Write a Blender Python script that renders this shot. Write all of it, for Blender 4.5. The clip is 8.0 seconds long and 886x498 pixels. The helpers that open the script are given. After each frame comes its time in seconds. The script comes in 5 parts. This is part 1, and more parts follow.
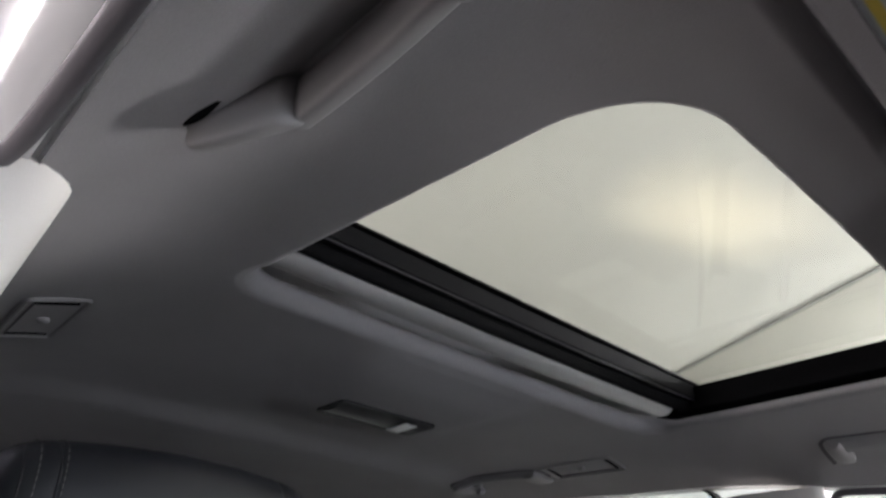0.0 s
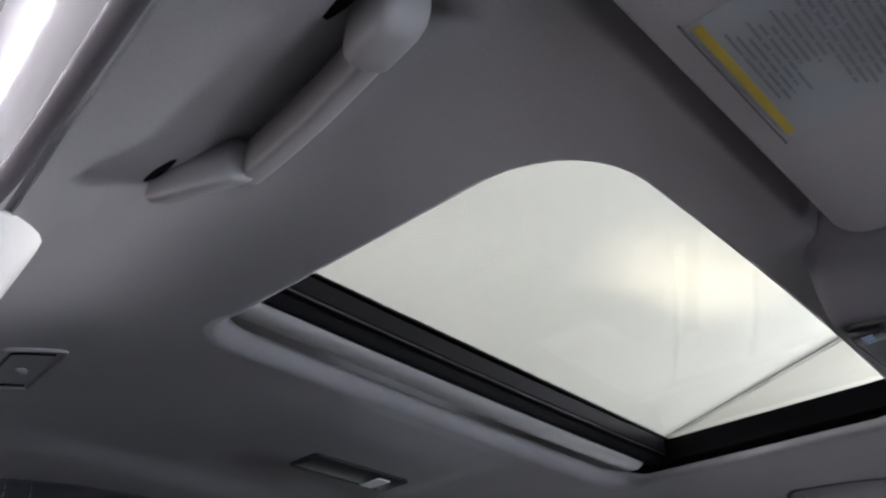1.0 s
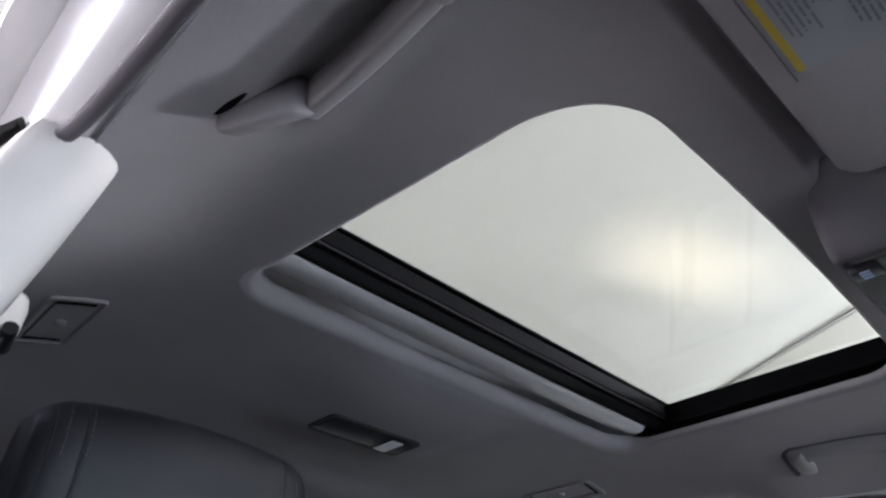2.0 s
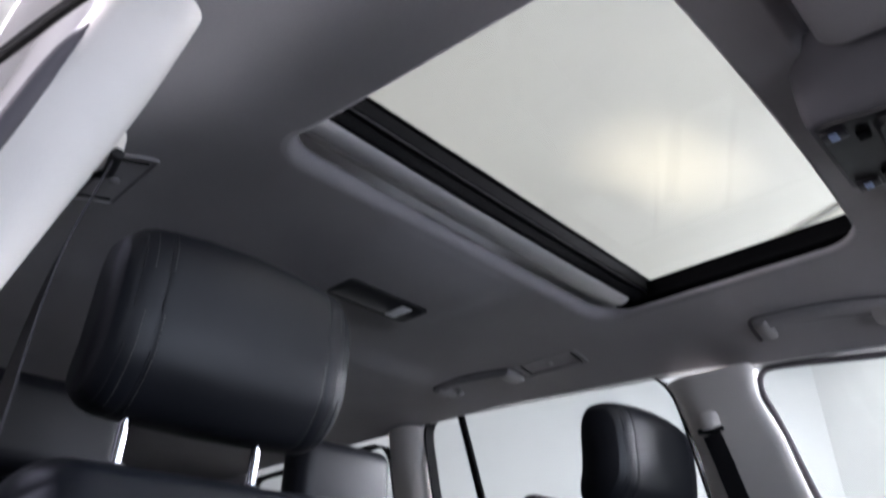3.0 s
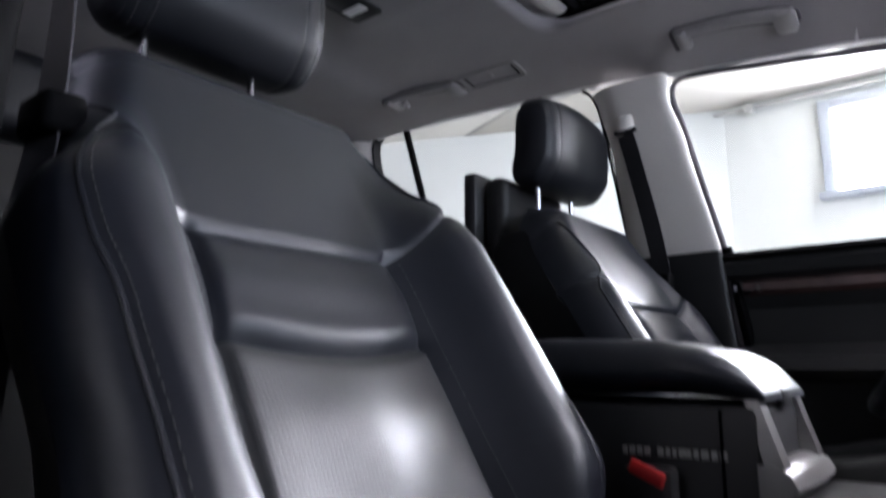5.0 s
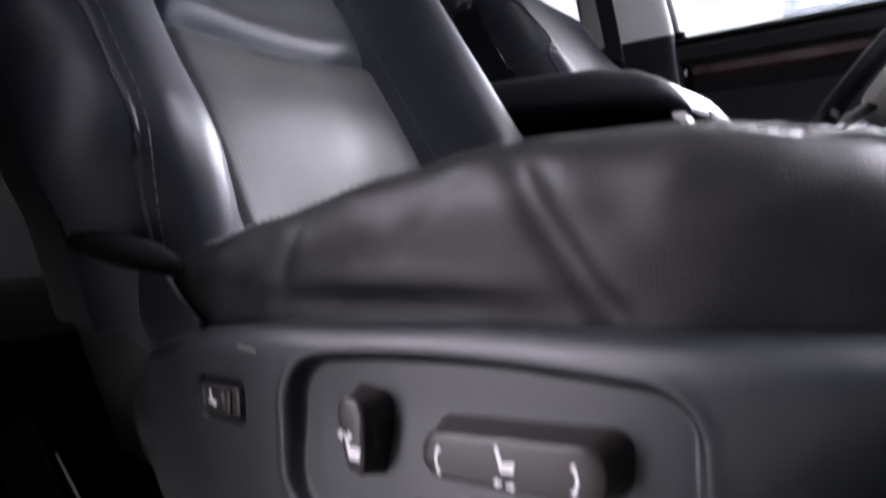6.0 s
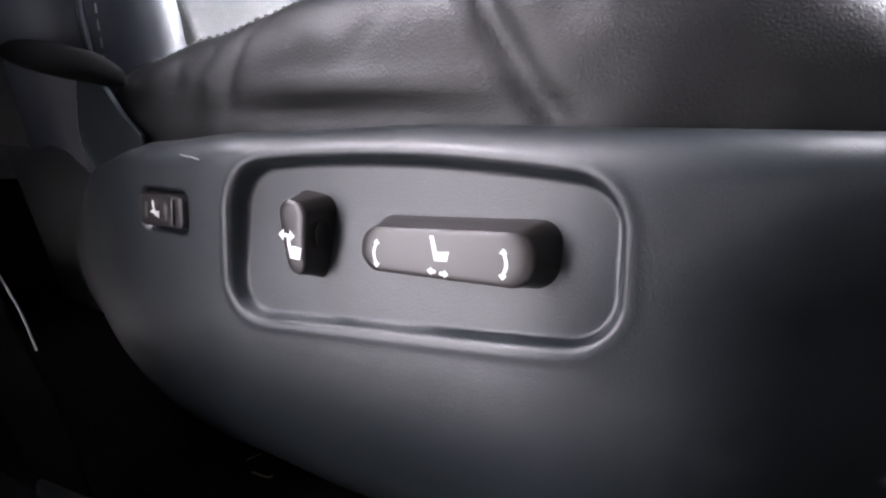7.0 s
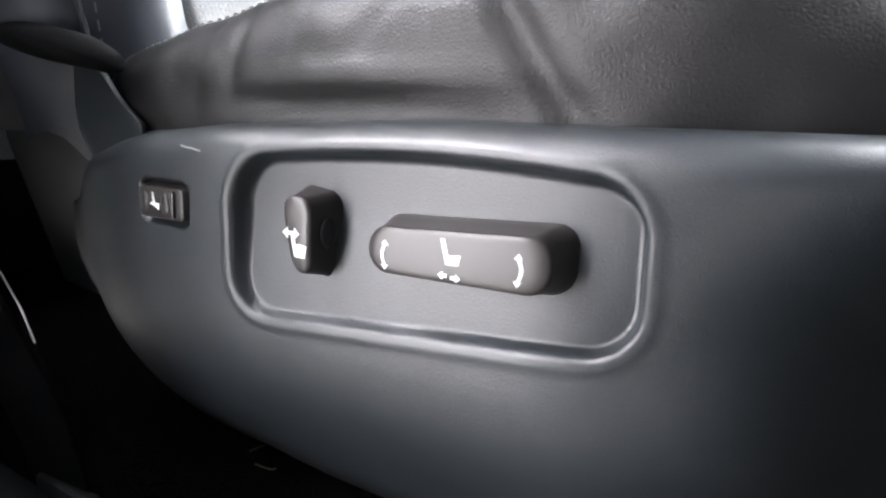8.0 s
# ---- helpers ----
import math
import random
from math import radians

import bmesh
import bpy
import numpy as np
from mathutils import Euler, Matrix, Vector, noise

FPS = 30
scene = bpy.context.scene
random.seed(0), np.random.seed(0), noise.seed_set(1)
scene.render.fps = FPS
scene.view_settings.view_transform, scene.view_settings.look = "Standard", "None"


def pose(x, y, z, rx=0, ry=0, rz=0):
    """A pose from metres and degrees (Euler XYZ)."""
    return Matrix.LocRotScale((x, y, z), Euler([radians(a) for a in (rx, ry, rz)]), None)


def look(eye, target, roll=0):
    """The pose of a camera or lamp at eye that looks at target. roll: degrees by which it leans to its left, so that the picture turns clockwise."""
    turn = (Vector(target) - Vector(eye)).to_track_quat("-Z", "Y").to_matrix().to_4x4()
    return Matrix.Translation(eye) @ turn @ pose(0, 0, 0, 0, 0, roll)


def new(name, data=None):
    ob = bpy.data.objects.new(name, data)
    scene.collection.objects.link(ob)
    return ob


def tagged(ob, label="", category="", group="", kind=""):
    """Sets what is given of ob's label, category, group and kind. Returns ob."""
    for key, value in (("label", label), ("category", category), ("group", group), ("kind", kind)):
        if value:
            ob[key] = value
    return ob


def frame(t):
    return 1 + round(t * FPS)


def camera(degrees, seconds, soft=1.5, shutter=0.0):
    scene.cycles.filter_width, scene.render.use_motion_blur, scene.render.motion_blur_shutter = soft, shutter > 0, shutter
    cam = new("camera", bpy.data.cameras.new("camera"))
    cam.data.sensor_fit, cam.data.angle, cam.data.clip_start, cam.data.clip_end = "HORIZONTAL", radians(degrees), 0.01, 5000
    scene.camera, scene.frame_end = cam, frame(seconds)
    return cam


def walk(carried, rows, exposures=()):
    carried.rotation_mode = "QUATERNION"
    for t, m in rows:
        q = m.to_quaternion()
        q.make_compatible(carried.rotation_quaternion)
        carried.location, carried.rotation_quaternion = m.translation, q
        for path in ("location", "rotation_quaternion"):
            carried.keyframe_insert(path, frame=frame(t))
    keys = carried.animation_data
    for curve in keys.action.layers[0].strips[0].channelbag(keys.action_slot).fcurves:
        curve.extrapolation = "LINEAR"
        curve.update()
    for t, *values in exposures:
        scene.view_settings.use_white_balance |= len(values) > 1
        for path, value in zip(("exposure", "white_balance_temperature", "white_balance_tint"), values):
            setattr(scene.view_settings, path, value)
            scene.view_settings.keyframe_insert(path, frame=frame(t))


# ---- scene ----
cam = camera(66.2, 8.0, soft=2.3, shutter=0.5)
PATH = [
    (0.0, (0.6714, -0.6803, 1.3559), (0.0271, -0.1044, 1.8592), 1.94),
    (0.5, (0.7036, -0.6704, 1.3466), (0.0853, -0.1237, 1.9112), 1.90),
    (1.0, (0.7268, -0.6649, 1.3202), (0.1197, -0.1256, 1.9039), 1.79),
    (2.3, (0.6923, -0.7247, 1.2080), (0.1080, -0.1669, 1.7974), 1.14),
    (2.5, (0.6920, -0.7427, 1.1834), (0.1035, -0.1754, 1.7594), 1.37),
    (3.0, (0.6943, -0.7735, 1.1221), (0.0834, -0.1520, 1.6125), 0.71),
    (3.5, (0.6900, -0.7777, 1.0833), (0.0640, -0.1164, 1.4965), 0.30),
    (4.0, (0.6989, -0.8041, 1.0639), (0.0670, -0.1141, 1.4168), 0.53),
    (4.2, (0.7047, -0.8217, 1.0475), (0.0803, -0.1142, 1.3784), 0.47),
    (5.3, (0.7617, -0.8845, 0.8771), (0.1522, -0.0996, 0.9889), 0.08),
    (5.5, (0.7754, -0.8878, 0.8518), (0.1695, -0.0955, 0.9246), 0.08),
    (6.0, (0.7700, -0.8758, 0.7736), (0.1800, -0.0691, 0.7399), -2.05),
    (6.5, (0.7833, -0.8901, 0.7382), (0.2296, -0.0666, 0.6148), 0.13),
    (7.0, (0.7781, -0.8799, 0.7365), (0.2498, -0.0492, 0.5613), 1.48),
    (7.5, (0.7719, -0.8751, 0.7400), (0.2450, -0.0492, 0.5398), 1.62),
    (8.0, (0.7690, -0.8716, 0.7428), (0.2415, -0.0476, 0.5359), 1.99),
]
walk(cam, [(t, look(eye, target, roll)) for t, eye, target, roll in PATH],
     [(0.0, 0.08, 6700, 20), (0.5, 0.25, 6450, 21), (1.0, 0.36, 6300, 22), (2.5, 0.20, 6200, 23), (3.5, 0.34, 6200, 25), (4.2, 0.50, 6180, 25),
      (5.3, 0.52, 6250, 24), (6.0, 0.80, 6250, 29), (6.5, 1.22, 6250, 29), (7.0, 1.80, 6320, 23), (7.5, 2.15, 6370, 18), (8.0, 2.30, 6420, 16)])

# ---- world, lamps and exposure ----
world = bpy.data.worlds.new("daylight")
scene.world = world
world.use_nodes = True
_wn = world.node_tree.nodes
_sky = _wn.new("ShaderNodeTexSky")
_sky.sky_type, _sky.sun_disc = "NISHITA", False
_sky.sun_elevation, _sky.sun_rotation = radians(40), radians(60)
world.node_tree.links.new(_sky.outputs[0], _wn["Background"].inputs[0])
_wn["Background"].inputs[1].default_value = 0.05


def area(name, eye, target, sx, sy, watts, colour=(1, 1, 1)):
    data = bpy.data.lights.new(name, "AREA")
    data.shape, data.size, data.size_y, data.energy, data.color = "RECTANGLE", sx, sy, watts, colour
    ob = new(name, data)
    ob.matrix_world = look(eye, target)
    return ob


# ceiling lamps added out of view to light the cabin and garage
TUBES = ((-2.6, 0.3),)
PANELS = ((2.05, 0.25), (2.05, 1.15), (-0.95, -1.62))
# unseen front lamp, added to light the cabin through the windscreen
area("front_fill_light", (4.45, 0.2, 1.35), (0, 0.1, 1.3), 3.6, 2.1, 175, (0.76, 0.90, 1.0))
area("window_daylight", (1.1, 3.46, 2.25), (0.9, 0.0, 1.5), 1.8, 0.5, 212, (0.91, 0.985, 1.0))
area("side_door_daylight", (-0.45, -2.14, 1.1), (-0.45, 0.0, 1.1), 0.90, 1.9, 24, (1.0, 0.99, 0.98))
for _x, _y in ((-0.17, 1.06), (-0.12, 1.24), (-0.08, 1.42)):
    _up = bpy.data.lights.new("uplight", "SPOT")
    _up.energy, _up.spot_size, _up.spot_blend, _up.shadow_soft_size, _up.color = 44, radians(19), 1.0, 0.05, (1.0, 0.90, 0.62)
    new("uplight", _up).matrix_world = look((_x - 0.12, _y + 0.16, 0.95), (_x, _y, 2.6))


# ---- mesh helpers ----
def finish(name, bm, material, smooth=True, sharp=38):
    me = bpy.data.meshes.new(name)
    bmesh.ops.recalc_face_normals(bm, faces=bm.faces)
    bm.to_mesh(me)
    bm.free()
    if material is not None:
        me.materials.append(material)
    if smooth:
        me.polygons.foreach_set("use_smooth", [True] * len(me.polygons))
        me.set_sharp_from_angle(angle=radians(sharp))
    return new(name, me)


def thing(name, at, label, category, group="", kind=""):
    ob = new(name)
    ob.empty_display_size = 0.05
    ob.location = at
    return tagged(ob, label, category, group, kind)


def part(name, bm, material, parent, label="", sharp=38, smooth=True):
    """One mesh, modelled in world metres, under a thing or under one of its parts."""
    ob = finish(name, bm, material, smooth, sharp)
    ob.parent = parent
    if parent.type == "EMPTY":
        ob.matrix_parent_inverse = Matrix.Translation(-Vector(parent.location))
    return tagged(ob, label)


def single(name, bm, material, label, category, group="", kind="", sharp=38, smooth=True):
    return tagged(finish(name, bm, material, smooth, sharp), label, category, group, kind)


def box(x0, x1, y0, y1, z0, z1, r=0.0, seg=2, bm=None):
    bm = bm or bmesh.new()
    got = bmesh.ops.create_cube(bm, size=1.0)
    vs = got["verts"]
    for v in vs:
        v.co = Vector(((x0 + x1) / 2 + v.co.x * (x1 - x0), (y0 + y1) / 2 + v.co.y * (y1 - y0), (z0 + z1) / 2 + v.co.z * (z1 - z0)))
    if r:
        es = {e for v in vs for e in v.link_edges}
        bmesh.ops.bevel(bm, geom=list(es), offset=r, segments=seg, profile=0.5, affect="EDGES")
    return bm


def grid(nu, nv, fn, bm=None, close_u=False):
    """A sheet of nu x nv points fn(u, v), u and v from 0 to 1."""
    bm = bm or bmesh.new()
    rows = [[bm.verts.new(fn(i / (nu - 1) if not close_u else i / nu, j / (nv - 1))) for i in range(nu)] for j in range(nv)]
    for j in range(nv - 1):
        for i in range(nu if close_u else nu - 1):
            k = (i + 1) % nu
            bm.faces.new((rows[j][i], rows[j][k], rows[j + 1][k], rows[j + 1][i]))
    return bm


def loft(rings, bm=None, caps=True, closed=True):
    bm = bm or bmesh.new()
    rows = [[bm.verts.new(p) for p in ring] for ring in rings]
    n = len(rows[0])
    for a, b in zip(rows, rows[1:]):
        for i in range(n if closed else n - 1):
            k = (i + 1) % n
            bm.faces.new((a[i], a[k], b[k], b[i]))
    if caps:
        bm.faces.new(rows[0])
        bm.faces.new(list(reversed(rows[-1])))
    return bm


def tube(points, r, seg=8, bm=None, flat=1.0, up=(0, 0, 1), closed=False):
    """A rod along points; r may be one radius or one a point. flat squashes it across the up axis."""
    pts = [Vector(p) for p in points]
    n = len(pts)
    rings = []
    for i, p in enumerate(pts):
        a = pts[i - 1] if i or closed else p
        b = pts[(i + 1) % n] if i < n - 1 or closed else p
        d = (b - a).normalized()
        side = d.cross(Vector(up))
        side = side.normalized() if side.length > 1e-4 else Vector((1, 0, 0))
        top = side.cross(d)
        rad = r[i] if isinstance(r, (list, tuple)) else r
        rings.append([p + side * (rad * math.cos(2 * math.pi * k / seg)) + top * (rad * flat * math.sin(2 * math.pi * k / seg)) for k in range(seg)])
    if closed:
        rings.append(rings[0])
    return loft(rings, bm, caps=not closed)


def band(points, width, thick, across, bm=None):
    """A flat strap along points, its width along the vectors in across."""
    pts = [Vector(p) for p in points]
    rings = []
    for i, p in enumerate(pts):
        d = (pts[min(i + 1, len(pts) - 1)] - pts[max(i - 1, 0)]).normalized()
        w = Vector(across[i] if isinstance(across, list) else across)
        w = (w - d * w.dot(d)).normalized()
        t = d.cross(w)
        rings.append([p + w * (sx * width / 2) + t * (sy * thick / 2) for sx, sy in ((-1, -1), (1, -1), (1, 1), (-1, 1))])
    return loft(rings, bm)


def smooth_line(points, n=6):
    """A Catmull-Rom line through the points."""
    p = [Vector(q) for q in points]
    p = [p[0] * 2 - p[1], *p, p[-1] * 2 - p[-2]]
    out = []
    for a, b, c, d in zip(p, p[1:], p[2:], p[3:]):
        for k in range(n):
            t = k / n
            out.append(0.5 * (2 * b + (c - a) * t + (2 * a - 5 * b + 4 * c - d) * t * t + (3 * b - a - 3 * c + d) * t ** 3))
    return out + [p[-2]]


def lerp(a, b, t):
    return a + (b - a) * t


def step(a, b, x):
    t = min(1.0, max(0.0, (x - a) / (b - a)))
    return t * t * (3 - 2 * t)


def curve_at(table, x):
    """Smooth value at x of a table of (x, value)."""
    if x <= table[0][0]:
        return table[0][1]
    for (a, p), (b, q) in zip(table, table[1:]):
        if x <= b:
            t = (x - a) / (b - a)
            return lerp(p, q, t * t * (3 - 2 * t) * 0.5 + t * 0.5)
    return table[-1][1]


def bell(x, w):
    return math.exp(-(x / w) ** 2)


def rounded_rect(x0, x1, y0, y1, r, n=8):
    out = []
    for cx, cy, a0 in ((x1 - r, y1 - r, 0), (x0 + r, y1 - r, 90), (x0 + r, y0 + r, 180), (x1 - r, y0 + r, 270)):
        for k in range(n + 1):
            a = radians(a0 + 90 * k / n)
            out.append((cx + r * math.cos(a), cy + r * math.sin(a)))
    return out


# ---- materials ----
def surface(name, colour, rough, metal=0.0, grain=400.0, bump=0.1, vary=0.12, blotch=6.0, spec=0.5, second=None, fleck=0.0, coat=0.0, rough_vary=0.12, depth=0.0006):
    """A surface with blotches, a fine grain and uneven gloss."""
    m = bpy.data.materials.new(name)
    m.use_nodes = True
    nt = m.node_tree
    nd, lk = nt.nodes, nt.links
    b = nd["Principled BSDF"]
    b.inputs["Metallic"].default_value = metal
    b.inputs["Specular IOR Level"].default_value = spec
    b.inputs["Coat Weight"].default_value = coat
    b.inputs["Coat Roughness"].default_value = 0.2
    tc = nd.new("ShaderNodeTexCoord")
    big = nd.new("ShaderNodeTexNoise")
    big.inputs["Scale"].default_value, big.inputs["Detail"].default_value = blotch, 5
    lk.new(tc.outputs["Object"], big.inputs["Vector"])
    fine = nd.new("ShaderNodeTexNoise")
    fine.inputs["Scale"].default_value, fine.inputs["Detail"].default_value = grain, 3
    lk.new(tc.outputs["Object"], fine.inputs["Vector"])
    mix = nd.new("ShaderNodeMix")
    mix.data_type = "RGBA"
    c2 = second or tuple(c * (1 - vary) for c in colour)
    c1 = tuple(min(1, c * (1 + vary)) for c in colour)
    mix.inputs["A"].default_value, mix.inputs["B"].default_value = (*c2, 1), (*c1, 1)
    ramp = nd.new("ShaderNodeMapRange")
    ramp.inputs["From Min"].default_value, ramp.inputs["From Max"].default_value = 0.32, 0.68
    lk.new(big.outputs["Fac"], ramp.inputs["Value"])
    lk.new(ramp.outputs[0], mix.inputs["Factor"])
    out = mix.outputs["Result"]
    if fleck:
        f = nd.new("ShaderNodeMix")
        f.data_type, f.blend_type = "RGBA", "MULTIPLY"
        fr = nd.new("ShaderNodeMapRange")
        fr.inputs["From Min"].default_value, fr.inputs["From Max"].default_value = 0.3, 0.7
        fr.inputs["To Min"].default_value = 1 - fleck
        fr.inputs["To Max"].default_value = 1 + fleck
        lk.new(fine.outputs["Fac"], fr.inputs["Value"])
        cmb = nd.new("ShaderNodeCombineColor")
        for k in range(3):
            lk.new(fr.outputs[0], cmb.inputs[k])
        f.inputs["Factor"].default_value = 1
        lk.new(out, f.inputs["A"])
        lk.new(cmb.outputs[0], f.inputs["B"])
        out = f.outputs["Result"]
    lk.new(out, b.inputs["Base Color"])
    rr = nd.new("ShaderNodeMapRange")
    rr.inputs["To Min"].default_value, rr.inputs["To Max"].default_value = max(0.02, rough * (1 - rough_vary)), min(1, rough * (1 + rough_vary))
    lk.new(big.outputs["Fac"], rr.inputs["Value"])
    lk.new(rr.outputs[0], b.inputs["Roughness"])
    if bump:
        bp = nd.new("ShaderNodeBump")
        bp.inputs["Strength"].default_value, bp.inputs["Distance"].default_value = bump, depth
        lk.new(fine.outputs["Fac"], bp.inputs["Height"])
        lk.new(bp.outputs[0], b.inputs["Normal"])
    return m


def leather(name, colour, rough, pores=0.0, wrinkle=0.24, spec=0.42, pebble=0.0003):
    """Grained hide: small cells, soft wrinkles, and holes where it is perforated."""
    m = surface(name, colour, rough, grain=60, bump=0, vary=0.1, blotch=9, rough_vary=0.1, spec=spec)
    nd, lk = m.node_tree.nodes, m.node_tree.links
    b = nd["Principled BSDF"]
    tc = nd.new("ShaderNodeTexCoord")
    cell = nd.new("ShaderNodeTexVoronoi")
    cell.feature = "DISTANCE_TO_EDGE"
    cell.inputs["Scale"].default_value = 900 if pebble < 0.0005 else 560
    wr = nd.new("ShaderNodeTexNoise")
    wr.inputs["Scale"].default_value, wr.inputs["Detail"].default_value = 55, 3
    st = nd.new("ShaderNodeMapping")
    st.inputs["Scale"].default_value = (1, 1, 1.3)
    lk.new(tc.outputs["Object"], cell.inputs["Vector"])
    lk.new(tc.outputs["Object"], st.inputs["Vector"])
    lk.new(st.outputs[0], wr.inputs["Vector"])
    b1 = nd.new("ShaderNodeBump")
    b1.inputs["Strength"].default_value, b1.inputs["Distance"].default_value = 0.45, pebble
    lk.new(cell.outputs["Distance"], b1.inputs["Height"])
    b2 = nd.new("ShaderNodeBump")
    b2.inputs["Strength"].default_value, b2.inputs["Distance"].default_value = wrinkle, 0.0016
    lk.new(wr.outputs["Fac"], b2.inputs["Height"])
    lk.new(b1.outputs[0], b2.inputs["Normal"])
    last = b2
    if pores:
        sep = nd.new("ShaderNodeSeparateXYZ")
        lk.new(tc.outputs["Object"], sep.inputs[0])
        waves = []
        for k in ("Y", "Z"):
            mu = nd.new("ShaderNodeMath")
            mu.operation = "MULTIPLY"
            mu.inputs[1].default_value = 2 * math.pi / pores
            lk.new(sep.outputs[k], mu.inputs[0])
            co = nd.new("ShaderNodeMath")
            co.operation = "COSINE"
            lk.new(mu.outputs[0], co.inputs[0])
            waves.append(co)
        add = nd.new("ShaderNodeMath")
        add.operation = "ADD"
        lk.new(waves[0].outputs[0], add.inputs[0])
        lk.new(waves[1].outputs[0], add.inputs[1])
        hole = nd.new("ShaderNodeMapRange")
        hole.inputs["From Min"].default_value, hole.inputs["From Max"].default_value = 1.1, 1.5
        hole.inputs["To Min"].default_value, hole.inputs["To Max"].default_value = 1, 0
        lk.new(add.outputs[0], hole.inputs["Value"])
        b3 = nd.new("ShaderNodeBump")
        b3.inputs["Strength"].default_value, b3.inputs["Distance"].default_value = 0.45, 0.0006
        lk.new(hole.outputs[0], b3.inputs["Height"])
        lk.new(b2.outputs[0], b3.inputs["Normal"])
        last = b3
    lk.new(last.outputs[0], b.inputs["Normal"])
    return m


def glass(name, tint, gloss=0.05):
    m = bpy.data.materials.new(name)
    m.use_nodes = True
    nd, lk = m.node_tree.nodes, m.node_tree.links
    nd.remove(nd["Principled BSDF"])
    tr = nd.new("ShaderNodeBsdfTransparent")
    tr.inputs[0].default_value = (*tint, 1)
    gl = nd.new("ShaderNodeBsdfGlossy")
    gl.inputs["Roughness"].default_value = gloss
    fr = nd.new("ShaderNodeLayerWeight")
    fr.inputs["Blend"].default_value = 0.5
    pw = nd.new("ShaderNodeMath")
    pw.operation = "POWER"
    pw.inputs[1].default_value = 5.0
    lk.new(fr.outputs["Facing"], pw.inputs[0])
    sc = nd.new("ShaderNodeMath")
    sc.operation = "MULTIPLY_ADD"
    sc.inputs[1].default_value, sc.inputs[2].default_value = 0.5, 0.03
    lk.new(pw.outputs[0], sc.inputs[0])
    mx = nd.new("ShaderNodeMixShader")
    lk.new(sc.outputs[0], mx.inputs[0])
    lk.new(tr.outputs[0], mx.inputs[1])
    lk.new(gl.outputs[0], mx.inputs[2])
    lk.new(mx.outputs[0], nd["Material Output"].inputs[0])
    return m


def glow(name, colour, strength):
    m = bpy.data.materials.new(name)
    m.use_nodes = True
    b = m.node_tree.nodes["Principled BSDF"]
    b.inputs["Base Color"].default_value = (*colour, 1)
    b.inputs["Emission Color"].default_value = (*colour, 1)
    b.inputs["Emission Strength"].default_value = strength
    return m


LINER = surface("woven_headliner", (0.31, 0.296, 0.302), 0.95, grain=900, bump=0.3, vary=0.05, fleck=0.08, spec=0.2)
TRIM = surface("pale_grained_plastic", (0.81, 0.765, 0.71), 0.6, grain=700, bump=0.25, vary=0.04, spec=0.35)
HIDE = leather("black_leather", (0.0060, 0.0078, 0.0130), 0.41, wrinkle=0.09, spec=0.54)
HIDE_HEAD = leather("black_headrest_leather", (0.0062, 0.0070, 0.0098), 0.47, wrinkle=0.08, spec=0.33)
HIDE_SOFT = leather("black_leather_soft", (0.0080, 0.0080, 0.0082), 0.46, wrinkle=0.22, spec=0.29, pebble=0.0005)
HIDE_SEAT = leather("perforated_black_leather_seat", (0.007, 0.0073, 0.008), 0.60, pores=0.0042, wrinkle=0.16, spec=0.12)
HIDE_HOLES = leather("perforated_black_leather", (0.014, 0.0152, 0.0168), 0.41, pores=0.0042, wrinkle=0.16, spec=0.9)
DULL_THREAD = surface("grey_thread", (0.10, 0.097, 0.094), 0.8, grain=2000, bump=0)
THREAD = surface("pale_thread", (0.36, 0.355, 0.34), 0.8, grain=2000, bump=0)
SHIELD = surface("dark_grained_plastic", (0.014, 0.018, 0.0212), 0.42, grain=1150, bump=0.32, vary=0.10, fleck=0.22, spec=0.7, depth=0.0004)
KNOB = surface("satin_brown_black_plastic", (0.022, 0.019, 0.018), 0.32, grain=1800, bump=0.15, vary=0.08, depth=0.0002)
SKIRT = surface("black_cloth_flap", (0.0040, 0.0040, 0.0042), 0.95, grain=700, bump=0.3, spec=0.05)
BLACK = surface("black_plastic", (0.009, 0.009, 0.010), 0.5, grain=1200, bump=0.2)
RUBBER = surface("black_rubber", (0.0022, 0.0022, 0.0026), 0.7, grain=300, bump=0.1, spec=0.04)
HANDLE = surface("grey_handle_plastic", (0.26, 0.248, 0.25), 0.5, grain=700, bump=0.2, vary=0.04)
CONSOLE_GREY = surface("dark_grey_console", (0.13, 0.126, 0.135), 0.7, grain=700, bump=0.2, vary=0.05, spec=0.3)
SEAL = surface("grey_rubber_seal", (0.10, 0.09, 0.10), 0.7, grain=300, bump=0.2)
SHADE = surface("grey_sunshade", (0.46, 0.45, 0.445), 0.42, metal=0.2, grain=500, bump=0.0, vary=0.02, rough_vary=0.03, spec=0.9)
PAINT = surface("white_car_paint", (0.80, 0.80, 0.80), 0.25, grain=50, bump=0, vary=0.02, coat=0.8)
CHROME = surface("chrome", (0.58, 0.58, 0.60), 0.12, metal=1.0, grain=80, bump=0, vary=0.05)
SILVER = surface("silver_trim", (0.42, 0.41, 0.40), 0.30, metal=0.85, grain=200, bump=0.05)
WOOD = surface("red_brown_wood_veneer", (0.048, 0.023, 0.021), 0.25, grain=35, bump=0, vary=0.4, blotch=18, coat=0.6)
DOOR = surface("black_door_panel", (0.015, 0.0148, 0.0155), 0.62, grain=900, bump=0.4, spec=0.35)
BELT = surface("dark_woven_belt", (0.026, 0.025, 0.030), 0.75, grain=1600, bump=0.5, fleck=0.15)
